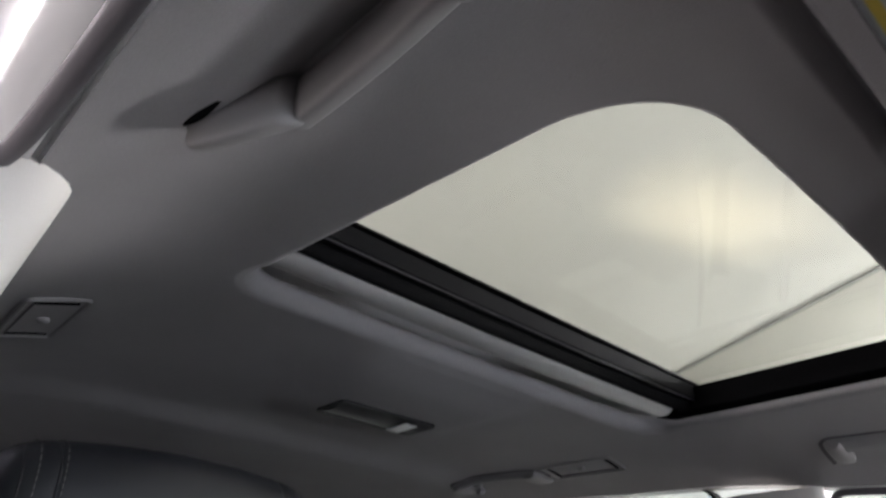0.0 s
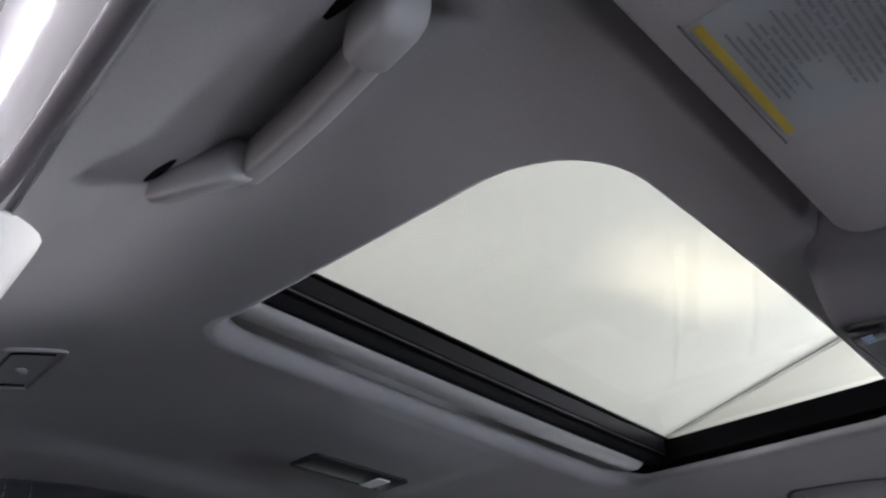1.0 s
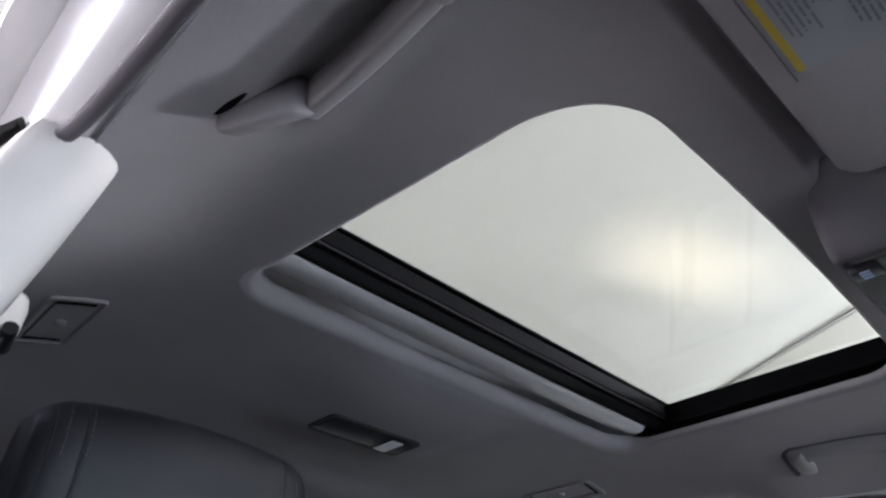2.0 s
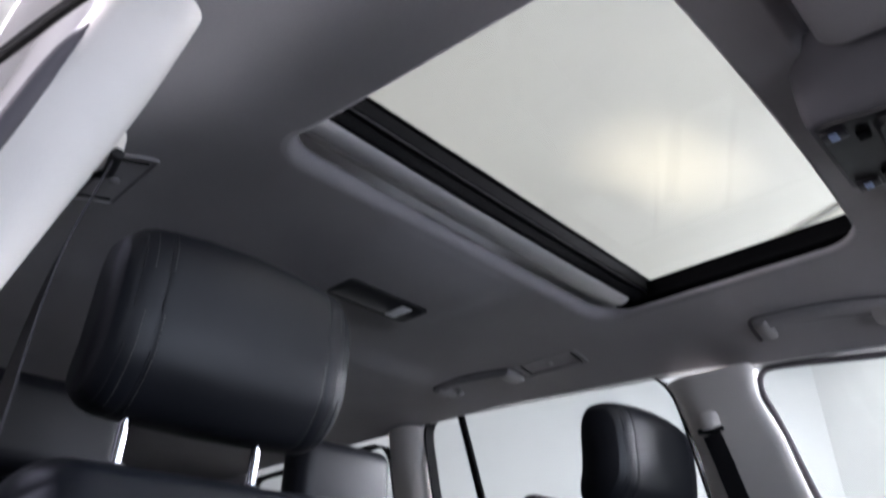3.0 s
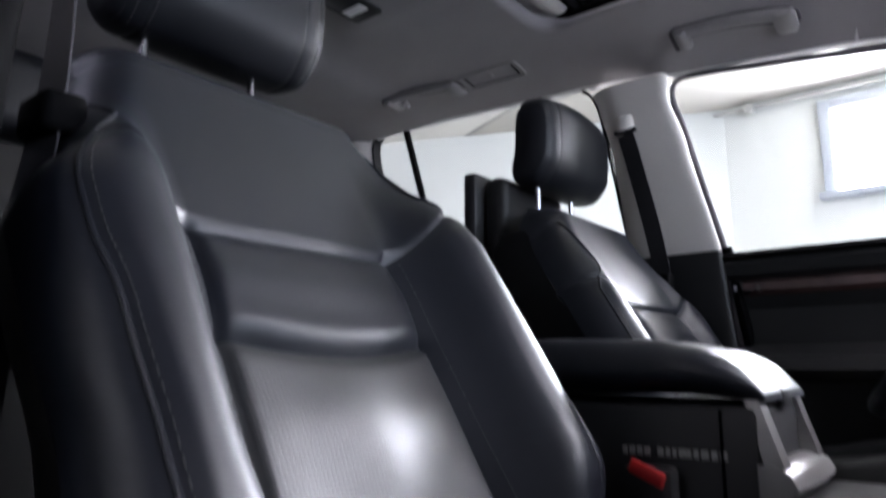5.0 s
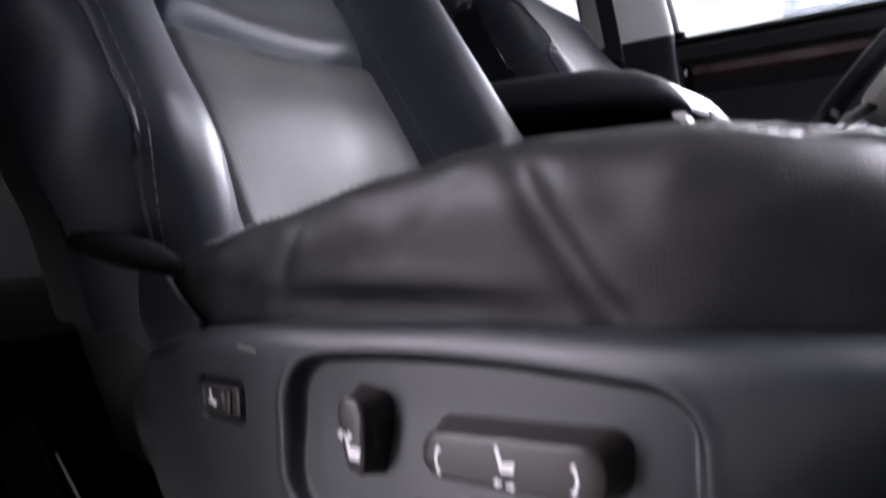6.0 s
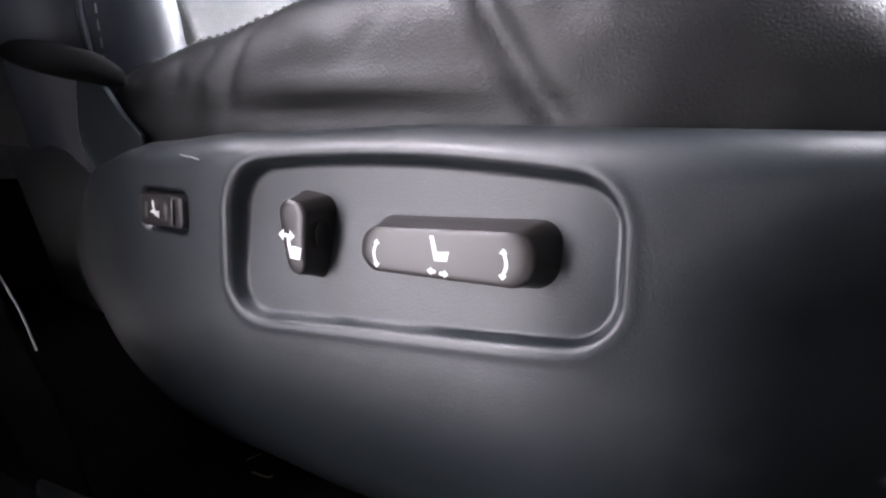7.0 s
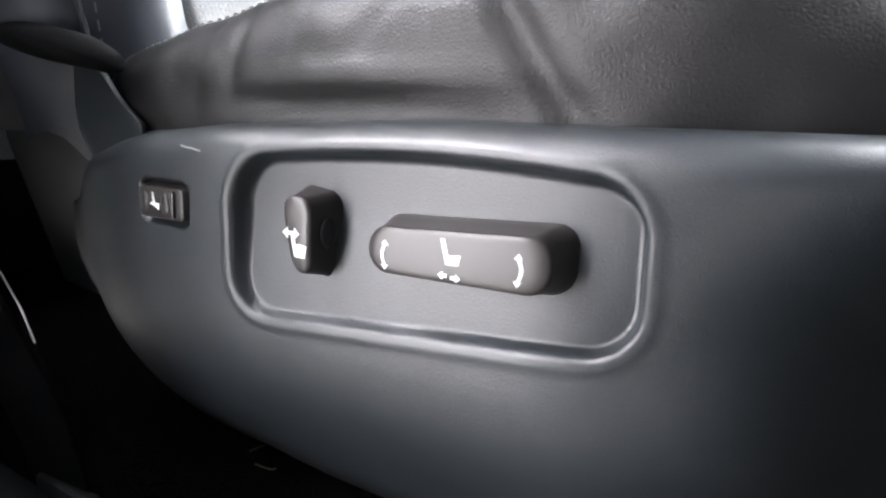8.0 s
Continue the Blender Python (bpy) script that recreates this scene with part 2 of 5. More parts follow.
CARPET = surface("black_carpet", (0.0095, 0.0088, 0.0082), 1.0, grain=480, bump=1.0, vary=0.35, fleck=0.85, spec=0.1, depth=0.004)
WHITE_MARK = surface("white_print", (0.88, 0.88, 0.88), 0.5, grain=400, bump=0, vary=0.02)
STRAW = surface("dry_straw", (0.34, 0.30, 0.20), 0.8, grain=600, bump=0.1)
RED = surface("red_plastic", (0.62, 0.03, 0.03), 0.4, grain=400, bump=0)
LABEL = surface("printed_label", (0.26, 0.275, 0.29), 0.5, grain=300, bump=0, vary=0.06)
LABEL_INK = surface("label_ink", (0.14, 0.15, 0.17), 0.6, grain=300, bump=0)
YELLOW = surface("yellow_print", (0.34, 0.25, 0.03), 0.5, grain=300, bump=0)
LENS_DARK = surface("smoked_lens", (0.012, 0.011, 0.014), 0.35, grain=300, bump=0, spec=0.25)
ICON = surface("pale_blue_print", (0.35, 0.45, 0.70), 0.5, grain=300, bump=0)
SUNROOF_GLASS = glass("tinted_roof_glass", (0.60, 0.62, 0.575))
CLEAR_GLASS = glass("side_glass", (0.93, 0.95, 0.94))
WALL = surface("white_wall_paint", (0.56, 0.585, 0.565), 0.85, grain=120, bump=0.2, vary=0.03, blotch=1.5, depth=0.002)
CEILING = surface("white_ceiling_board", (0.615, 0.606, 0.562), 0.9, grain=90, bump=0.1, vary=0.03, blotch=1.2, depth=0.002)
# beige, darkened to offset the window lamp's light
BEIGE_SLAB = surface("dim_beige_slab", (0.40, 0.385, 0.345), 0.9, grain=90, bump=0.1, vary=0.05, blotch=1.0, depth=0.002)
JOINT = surface("grey_joint", (0.30, 0.30, 0.28), 0.9, grain=90, bump=0)
# near-side ceiling: shade is put into the colour
SHADED_CEILING = surface("shade_dark_ceiling", (0.045, 0.045, 0.047), 0.9, grain=90, bump=0.1, vary=0.06, blotch=1.2, depth=0.002)
CONCRETE = surface("grey_concrete", (0.40, 0.378, 0.350), 0.8, grain=60, bump=0.3, vary=0.15, blotch=1.3, depth=0.004)
# near-side wall: dark colour in place of missing light
SHADED_WALL = surface("shade_dark_wall", (0.035, 0.035, 0.037), 0.85, grain=120, bump=0.2, vary=0.05, blotch=1.5, depth=0.002)
PRIVACY_GLASS = glass("privacy_glass", (0.09, 0.095, 0.11))
WINDOW_GREY = surface("grey_window_frame", (0.30, 0.33, 0.37), 0.45, grain=200, bump=0)
PIPE = surface("pale_pipe", (0.40, 0.40, 0.38), 0.5, grain=200, bump=0)
# glow of the added near panel, set brighter than the front ones
LED_NEAR = glow("lit_panel_bright", (0.98, 0.98, 1.0), 21.0)
LED_PANEL = glow("lit_panel", (0.97, 0.98, 1.0), 18.0)
LAMP_TUBE = glow("lit_tube", (0.97, 0.98, 1.0), 75.0)
SKYPANE = glow("bright_daylight", (1.0, 0.97, 0.96), 8.0)


# ---- the garage ----
def wall(name, a, b, z0, z1, thick, outward, label, paint=None):
    """An upright slab from a to b; outward (1 or -1) is the side its thickness grows to."""
    a, b = Vector((*a, 0)), Vector((*b, 0))
    d = (b - a).normalized()
    n = Vector((-d.y, d.x, 0)) * thick * outward
    bm = loft([[p + Vector((0, 0, z)) for p in (a, b, b + n, a + n)] for z in (z0, z1)])
    return single(name, bm, paint or WALL, label, "wall", kind="structure", smooth=False)


ROOM_TOP = 2.6
single("ground", box(-9, 9, -9, 9, -0.12, 0), CONCRETE, "grey concrete garage floor under the car", "floor", kind="structure", smooth=False)
# far wall with its high window
wall("wall_far_low", (-0.45, 3.55), (4.5, 3.55), 0, 1.93, 0.2, 1, "white painted garage wall below a high window")
wall("wall_far_top", (0.09, 3.55), (4.5, 3.55), 2.50, ROOM_TOP, 0.2, 1, "white painted strip of wall above a high window")
wall("wall_far_left", (-0.45, 3.55), (0.09, 3.55), 1.93, ROOM_TOP, 0.2, 1, "white painted wall between corner and window")
wall("wall_far_right", (2.1, 3.55), (4.5, 3.55), 1.93, 2.50, 0.2, 1, "white painted wall beside a high window")
wall("wall_side", (-5.0, 1.75), (-0.45, 3.55), 0, ROOM_TOP, 0.2, 1, "white painted garage wall running up to the corner")
wall("wall_rear", (-5.0, -2.4), (-5.0, 1.75), 0, ROOM_TOP, 0.2, 1, "white painted garage wall behind the car")
# unseen near walls, darkened so that little light bounces onto the seat
wall("wall_near_a", (4.5, -2.2), (0.02, -2.2), 0, ROOM_TOP, 0.2, 1, "unseen near garage wall, darkened to cut bounced light", SHADED_WALL)
wall("wall_near_b", (-0.92, -2.2), (-5.0, -2.2), 0, ROOM_TOP, 0.2, 1, "unseen near garage wall, darkened to cut bounced light", SHADED_WALL)
wall("wall_near_top", (0.02, -2.2), (-0.92, -2.2), 2.07, ROOM_TOP, 0.2, 1, "unseen near lintel over a side door opening, darkened to cut bounced light", SHADED_WALL)
wall("wall_front_a", (4.5, 3.75), (4.5, 2.6), 0, ROOM_TOP, 0.2, 1, "white painted wall beside the unseen front opening")
wall("wall_front_b", (4.5, -1.8), (4.5, -2.4), 0, ROOM_TOP, 0.2, 1, "white painted wall beside the unseen front opening")
wall("wall_front_top", (4.5, 2.6), (4.5, -1.8), 2.45, ROOM_TOP, 0.2, 1, "white lintel over the unseen front opening")
# ceiling split by colour: this near front part carries painted shade
single("ceiling_front", box(-0.3, 4.8, -2.5, -0.75, ROOM_TOP, ROOM_TOP + 0.15), SHADED_CEILING, "garage ceiling beside the car, its lack of light put into a dark colour", "ceiling", kind="structure", smooth=False)
single("ceiling_rear", box(-5.3, -0.3, -2.5, -0.75, ROOM_TOP, ROOM_TOP + 0.15), CEILING, "white boarded garage ceiling", "ceiling", kind="structure", smooth=False)
single("ceiling", box(-5.3, 4.8, -0.75, 3.9, ROOM_TOP, ROOM_TOP + 0.15), CEILING, "white boarded garage ceiling", "ceiling", kind="structure", smooth=False)


def window_high():
    w = thing("window_1", (1.1, 3.6, 1.93), "bright high window with a white frame", "window", kind="structure")
    for nm, b in (("window_frame", (0.09, 0.15, 3.5, 3.62, 1.93, 2.50)), ("window_frame", (2.04, 2.1, 3.5, 3.62, 1.93, 2.50)),
                  ("window_frame", (0.15, 2.04, 3.5, 3.62, 2.44, 2.50)), ("window_sill", (0.06, 2.13, 3.47, 3.62, 1.90, 1.94)),
                  ("window_frame", (1.08, 1.13, 3.52, 3.6, 1.94, 2.44))):
        part(nm, box(*b, r=0.006), WINDOW_GREY, w)
    for x0, x1 in ((0.15, 1.08), (1.13, 2.04)):
        part("pane", box(x0, x1, 3.57, 3.58, 1.94, 2.44), SKYPANE, w, "pane filled with white daylight")


window_high()

_bm = box(-2.4, 2.2, 2.133, 2.153, ROOM_TOP - 0.006, ROOM_TOP + 0.001)
bmesh.ops.rotate(_bm, verts=_bm.verts, cent=(-0.3, 2.143, ROOM_TOP), matrix=Matrix.Rotation(radians(-23.6), 3, "Z"))
single("ceiling_joint", _bm, JOINT, "dark straight strip at the corner of ceiling and wall", "joint", kind="structure", smooth=False)
# thin slab added under the ceiling for the duller wall beyond the corner
_bm = loft([[(x, y, z) for x, y in ((-2.2, 2.985), (1.38, 1.421), (1.38, 3.548), (-0.45, 3.548), (-1.95, 2.955))] for z in (ROOM_TOP - 0.007, ROOM_TOP - 0.001)])
single("ceiling_border", _bm, BEIGE_SLAB, "darkened beige slab in place of the wall beyond the corner", "ceiling", kind="structure", smooth=False)
_bm = tube([(-0.5, 3.50, 2.55), (4.4, 3.50, 2.55)], 0.011, 10)
single("ceiling_pipe", _bm, PIPE, "pale pipe along the wall under the ceiling", "pipe")
single("pipe_clamp", tube([(-0.28, 3.46, 2.54), (-0.28, 3.53, 2.54)], 0.03, 14), PIPE, "round pale clamp on the pipe by the corner", "clamp")


def fill_tube(x, y):
    t = thing("fill_tube", (x, y, ROOM_TOP), "unseen ceiling batten with a lit tube, added for light", "ceiling lamp", "garage ceiling lamps")
    part("lamp_body", box(x - 0.65, x + 0.65, y - 0.06, y + 0.06, ROOM_TOP - 0.14, ROOM_TOP - 0.11, r=0.008), TRIM, t)
    for dx in (-0.4, 0.4):
        part("hanger_rod", tube([(x + dx, y, ROOM_TOP), (x + dx, y, ROOM_TOP - 0.11)], 0.005, 6), CHROME, t)
    part("tube", tube([(x - 0.6, y, ROOM_TOP - 0.165), (x + 0.6, y, ROOM_TOP - 0.165)], 0.016, 10), LAMP_TUBE, t)


for _x, _y in TUBES:
    fill_tube(_x, _y)


def fill_panel(x, y):
    t = thing("fill_panel", (x, y, ROOM_TOP), "unseen flat ceiling panel added to light the car", "ceiling lamp", "garage ceiling lamps")
    part("lamp_body", box(x - 0.63, x + 0.63, y - 0.33, y + 0.33, ROOM_TOP - 0.03, ROOM_TOP - 0.001, r=0.006), TRIM, t)
    part("diffuser", box(x - 0.6, x + 0.6, y - 0.3, y + 0.3, ROOM_TOP - 0.036, ROOM_TOP - 0.032), LED_NEAR if y < 0 else LED_PANEL, t, "lit white diffuser")


for _x, _y in PANELS:
    fill_panel(_x, _y)


# ---- the car's shell ----
EDGE = [(-2.2, 1.64), (-0.65, 1.655), (0.1, 1.622), (0.35, 1.602), (0.55, 1.583), (1.0, 1.50)]
EDGE_Y = 0.64


def edge_z(x, y):
    """Height of the liner's outer edge; it lies a little higher over the far rear door."""
    return curve_at(EDGE, x) + (0.014 * step(0.25, 0.0, x) if y > 0 else 0.0)


def liner_z(x, y):
    """Height of the headliner."""
    a = abs(y)
    ze = edge_z(x, y)
    t = max(0.0, (a - 0.36) / (EDGE_Y - 0.36))
    z = 1.70 - (1.70 - ze) * t ** (2.2 if y < 0 else 1.9)
    z -= 0.014 * step(-0.47, -0.56, x) * (1 - 0.4 * t)
    z -= 0.016 * step(0.36, 0.12, abs(x + 0.19) * 1.7) * step(0.20, 0.11, a)
    z += 0.044 * step(0.584, 0.614, x) * step(0.52, 0.47, a)
    if y < -0.40:
        # pocket behind the near grab handle, deepest beside its bar
        o = 0.519 - a
        z += 0.026 * step(0.016, -0.008, o) * max(0.0, 1 - max(0.0, -o - 0.004) / 0.044) * step(0.296, 0.330, x) * step(0.560, 0.525, x)
    z -= 0.10 * step(0.75, 1.15, x)
    return z


def dense(pts, gap=0.012):
    out = []
    for i, a in enumerate(pts):
        b = pts[(i + 1) % len(pts)]
        d = math.dist(a, b)
        m = max(1, round(d / gap))
        out += [(lerp(a[0], b[0], k / m), lerp(a[1], b[1], k / m)) for k in range(m)]
    return out


OPEN = rounded_rect(0.004, 0.508, -0.373, 0.418, 0.055)
OPEN = dense(OPEN[:-9] + [(0.512 - 0.092 + 0.092 * math.sin(radians(10 * k)), -0.374 + 0.092 - 0.092 * math.cos(radians(10 * k))) for k in range(10)])
OPEN = [(x, y + (-0.020 + 0.108 * min(0.41, max(-0.04, x - 0.04))) * step(-0.05, -0.28, y)) for x, y in OPEN]
OPEN = [(x + (0.011 * (1 - (y / 0.4) ** 2) if x > 0.4 else 0), y) for x, y in OPEN]


def headliner():
    bm = bmesh.new()
    n = len(OPEN)
    cx, cy = 0.256, 0.0
    out = []
    x0, x1, y1 = -0.9, 0.60, EDGE_Y
    for x, y in OPEN:
        dx, dy = x - cx, y - cy
        s = min((x1 - cx) / dx if dx > 1e-6 else 1e9, (x0 - cx) / dx if dx < -1e-6 else 1e9, y1 / abs(dy) if abs(dy) > 1e-6 else 1e9)
        out.append((cx + dx * s, cy + dy * s))
    rings = []
    nrm = []
    for i, (x, y) in enumerate(OPEN):
        a, b = OPEN[i - 1], OPEN[(i + 1) % n]
        tx, ty = b[0] - a[0], b[1] - a[1]
        l = math.hypot(tx, ty)
        nrm.append((ty / l, -tx / l))
    # rolled lip, from its top edge down and outward
    RS = [0.007 + 0.013 * step(0.08, 0.02, x) for x, y in OPEN]
    for a in (180, 160, 140, 120, 105, 90):
        c, s = math.cos(radians(a)), math.sin(radians(a))
        rings.append([(x + nx * R * (1 + c), y + ny * R * (1 + c), liner_z(x, y) + R * (1 - s)) for (x, y), (nx, ny), R in zip(OPEN, nrm, RS)])
    rings.insert(0, [(x, y, liner_z(x, y) + R + 0.006) for (x, y), R in zip(OPEN, RS)])
    m = 44
    for k in range(1, m + 1):
        t = (k / m) ** 1.3
        ring = []
        for (x, y), (nx, ny), (ox, oy), R in zip(OPEN, nrm, out, RS):
            px, py = lerp(x + nx * R, ox, t), lerp(y + ny * R, oy, t)
            ring.append((px, py, liner_z(px, py)))
        rings.append(ring)
    loft(rings, bm, caps=False)
    grid(46, 40, lambda u, v: (lerp(-2.2, -0.9, v), lerp(-EDGE_Y, EDGE_Y, u), liner_z(lerp(-2.2, -0.9, v), lerp(-EDGE_Y, EDGE_Y, u))), bm)
    grid(46, 16, lambda u, v: (lerp(0.60, 1.05, v), lerp(-EDGE_Y, EDGE_Y, u), liner_z(lerp(0.60, 1.05, v), lerp(-EDGE_Y, EDGE_Y, u))), bm)
    ob = single("ceiling_headliner", bm, LINER, "grey woven car headliner with a sunroof opening", "headliner", kind="structure", sharp=60)
    return ob


headliner()


def sunroof():
    t = thing("sunroof", (0.27, 0, 1.74), "closed tinted glass sunroof with its shade drawn back", "sunroof")
    # ridged shade along the rear edge
    prof = [(0.004, 1.750), (0.007, 1.735), (0.010, 1.7275), (0.014, 1.7242), (0.018, 1.7235), (0.0215, 1.7245), (0.0235, 1.7270), (0.0255, 1.7205)]
    prof += [(0.0475 - 0.0215 * math.cos(radians(a)), 1.7255 - 0.0145 * math.sin(radians(a)) ** 0.9) for a in range(20, 171, 10)] + [(0.069, 1.735)]
    rings = []
    for k in range(41):
        y = lerp(-0.425, 0.40, k / 40)
        lift = 0.004 * (y / 0.4) ** 2
        rings.append([(x + 0.012, y, z + lift) for x, z in prof] + [(0.082, y, 1.75 + lift), (0.0, y, 1.75 + lift)])
    part("sunshade", loft(rings), SHADE, t, "grey ridged sunshade pulled back")
    # black frame round the glass
    bm = bmesh.new()
    prof2 = [(0.080, 1.722), (0.086, 1.719), (0.092, 1.723), (0.097, 1.738), (0.101, 1.736), (0.106, 1.742), (0.106, 1.766), (0.070, 1.766), (0.074, 1.735)]
    loft([[(x, y, z + 0.003 * (y / 0.4) ** 2) for x, z in prof2] for y in (lerp(-0.46, 0.46, k / 30) for k in range(31))], bm)
    part("rear_rail", bm, RUBBER, t, "black ribbed rubber rail")
    # bead added to the rail so that it shows a thin glint
    part("rail_glint", tube([(0.1030, lerp(-0.45, 0.45, k / 12), 1.7385 + 0.003 * (lerp(-0.45, 0.45, k / 12) / 0.4) ** 2) for k in range(13)], 0.0016, 10), LENS_DARK, t, "glossy black bead added for the rail's glint")
    for s in (-1, 1):
        prof3 = [(0.412, 1.722), (0.418, 1.716), (0.424, 1.722), (0.43, 1.745), (0.43, 1.768), (0.46, 1.768), (0.46, 1.715)]
        part("side_rail", loft([[(x, s * (y + 0.006), z) for y, z in prof3] for x in (0.03, 0.2, 0.4, 0.56)]), RUBBER, t, "black rubber side rail")
    part("front_rail", box(0.535, 0.58, -0.46, 0.46, 1.735, 1.768, r=0.006), RUBBER, t)
    bm = grid(20, 12, lambda u, v: (lerp(0.06, 0.60, v), lerp(-0.47, 0.47, u), 1.778 + 0.006 * (1 - (2 * u - 1) ** 2)))
    g = part("glass_panel", bm, SUNROOF_GLASS, t, "greenish tinted roof glass")
    g.visible_shadow = False
    part("black_band", box(0.058, 0.108, -0.47, 0.47, 1.7725, 1.7755), RUBBER, g, "black printed edge of the roof glass", smooth=False)


sunroof()


def roof_panel():
    """Outer skin of the roof, with the hole for the glass."""
    bm = bmesh.new()
    hole = dense(rounded_rect(0.05, 0.60, -0.48, 0.48, 0.05))
    cx = 0.32
    rings = []
    for k in range(9):
        t = k / 8
        ring = []
        for x, y in hole:
            dx, dy = x - cx, y
            s = min((1.1 - cx) / dx if dx > 1e-6 else 1e9, (-2.4 - cx) / dx if dx < -1e-6 else 1e9, 0.73 / abs(dy) if abs(dy) > 1e-6 else 1e9)
            px, py = lerp(x, cx + dx * s, t), lerp(y, dy * s, t)
            ring.append((px, py, 1.80 - 0.10 * (abs(py) / 0.73) ** 3 - 0.06 * step(0.7, 1.2, px)))
        rings.append(ring)
    loft(rings, bm, caps=False)
    ob = single("roof_panel", bm, PAINT, "white painted car roof skin", "car roof", kind="structure", sharp=60)
    m = ob.modifiers.new("thickness", "SOLIDIFY")
    m.thickness, m.offset = 0.012, 1


roof_panel()


def side_y(z):
    """Half width of the cabin at the window line, by height."""
    return 0.75 - (z - 1.18) * 0.2024 if z > 1.18 else 0.75 + (1.18 - z) * 0.06


FRONT_EDGE = [(0.5, 0.34), (1.18, 0.275), (1.45, 0.228), (1.56, 0.20), (1.60, 0.205)]     # by z: front edge of the middle pillar
REAR_EDGE = [(0.5, 0.04), (1.2, 0.052), (1.45, 0.046), (1.60, 0.018), (1.64, -0.02)]       # and its rear edge


def middle_pillar(s):
    def sheet(z0, z1, n, full):
        rows = []
        for j in range(n):
            z = lerp(z0, z1, j / (n - 1))
            xf, xr, yo = curve_at(FRONT_EDGE, z) + (0.032 * step(1.42, 1.58, z) if s < 0 else 0.0), curve_at(REAR_EDGE, z), side_y(z)
            bulge = full * (0.5 + 0.5 * step(1.2, 1.56, z))
            ring = []
            for i in range(25):
                t = (i / 24) ** 1.5
                deep = bulge * (1 - abs(2 * t - 1) ** (9 if t < 0.5 else 3.2))
                ring.append((lerp(xf, xr, max(0.0, t)) + 0.030 * (deep / bulge) * max(0.0, 1 - 2 * t), s * (yo - 0.004 - deep + (0.020 * max(0.0, 1 - 7 * t) if s < 0 else 0.0)), z))
            rows.append(ring)
        return loft([r + [(curve_at(REAR_EDGE, r[0][2]), s * (side_y(r[0][2]) + 0.024), r[0][2]), (curve_at(FRONT_EDGE, r[0][2]), s * (side_y(r[0][2]) + 0.024), r[0][2])] for r in rows])
    t = thing("pillar_trim", (0.16, s * 0.7, 0.5), "pale moulded pillar trim with a dark lower half beside the seat", "pillar trim", "middle pillars", kind="structure")
    part("upper_trim", sheet(1.196, 1.612, 24, 0.046), TRIM, t, "pale grey plastic upper trim", sharp=70)
    # near trim takes the blacker rubber: its shade is put into the colour
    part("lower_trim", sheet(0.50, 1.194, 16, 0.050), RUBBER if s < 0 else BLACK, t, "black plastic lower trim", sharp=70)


for _s in (-1, 1):
    middle_pillar(_s)


def seat_belt(s):
    t = thing("seat_belt", (0.15, s * 0.66, 0.52), "dark woven seat belt hanging from a pillar loop", "seat belt", "front seat belts")
    a = 0.112 if s < 0 else 0.104
    bm = tube([(a - 0.028, s * 0.637, 1.495), (a, s * 0.624, 1.489), (a + 0.028, s * 0.628, 1.494)], 0.006, 10)
    part("guide_loop", bm, BLACK, t, "black belt guide loop")
    part("anchor_cover", box(a - 0.020, a + 0.020, min(s * 0.618, s * 0.655), max(s * 0.618, s * 0.655), 1.488, 1.535, r=0.014, seg=3), TRIM, t, "pale rounded anchor cover")
    if s < 0:
        pts = smooth_line([(a, s * 0.626, 1.485), (0.120, s * 0.646, 1.36), (0.155, s * 0.661, 1.15), (0.165, s * 0.69, 0.9), (0.18, s * 0.715, 0.56)], 6)
        across = [(0.97, -0.16 + 0.50 * step(0.1, 0.9, k / (len(pts) - 1)), 0) for k in range(len(pts))]
    else:
        pts = smooth_line([(a, s * 0.63, 1.485), (0.118, s * 0.648, 1.40), (0.152, s * 0.67, 1.20), (0.175, s * 0.69, 0.95), (0.19, s * 0.715, 0.56)], 6)
        across = (0.95, 0.3 * -s, 0)
    part("webbing", band(pts, 0.047, 0.0018, across), BELT, t)
    z = 1.125
    part("tongue", box(0.130, 0.186, min(s * 0.642, s * 0.678), max(s * 0.642, s * 0.678), z - 0.018, z + 0.018, r=0.008, seg=3), RUBBER, t, "black belt tongue housing")
    if s < 0:
        for a, b in (((0.1640, -0.6475, 1.0885), (0.1670, -0.6335, 1.0685)), ((0.1640, -0.6425, 1.0985), (0.1680, -0.6260, 1.0740))):
            part("belt_tag", band([a, b], 0.0058, 0.0012, (0, 0.85, 0.5)), WHITE_MARK, t, "small white tag")


for _s in (-1, 1):
    seat_belt(_s)


def door_seal(s):
    """Soft rubber seal round the front door opening."""
    pts = [(1.0, s * 0.645, 1.46), (0.8, s * 0.648, 1.525), (0.55, s * 0.650, 1.565), (0.38, s * 0.652, 1.588), (0.27, s * 0.656, 1.602), (0.222, s * 0.666, 1.602), (0.205, s * 0.682, 1.57)]
    for z in (1.5, 1.4, 1.3, 1.2, 1.1, 1.0, 0.9, 0.8, 0.7, 0.6, 0.52):
        pts.append((curve_at(FRONT_EDGE, z) + 0.008, s * (side_y(z) + (0.022 if s < 0 else 0.004)), z))
    single("door_seal", tube(smooth_line(pts, 5), 0.0068, 10), SEAL, "grey rubber seal along the door opening", "door seal", "door seals")


for _s in (-1, 1):
    door_seal(_s)


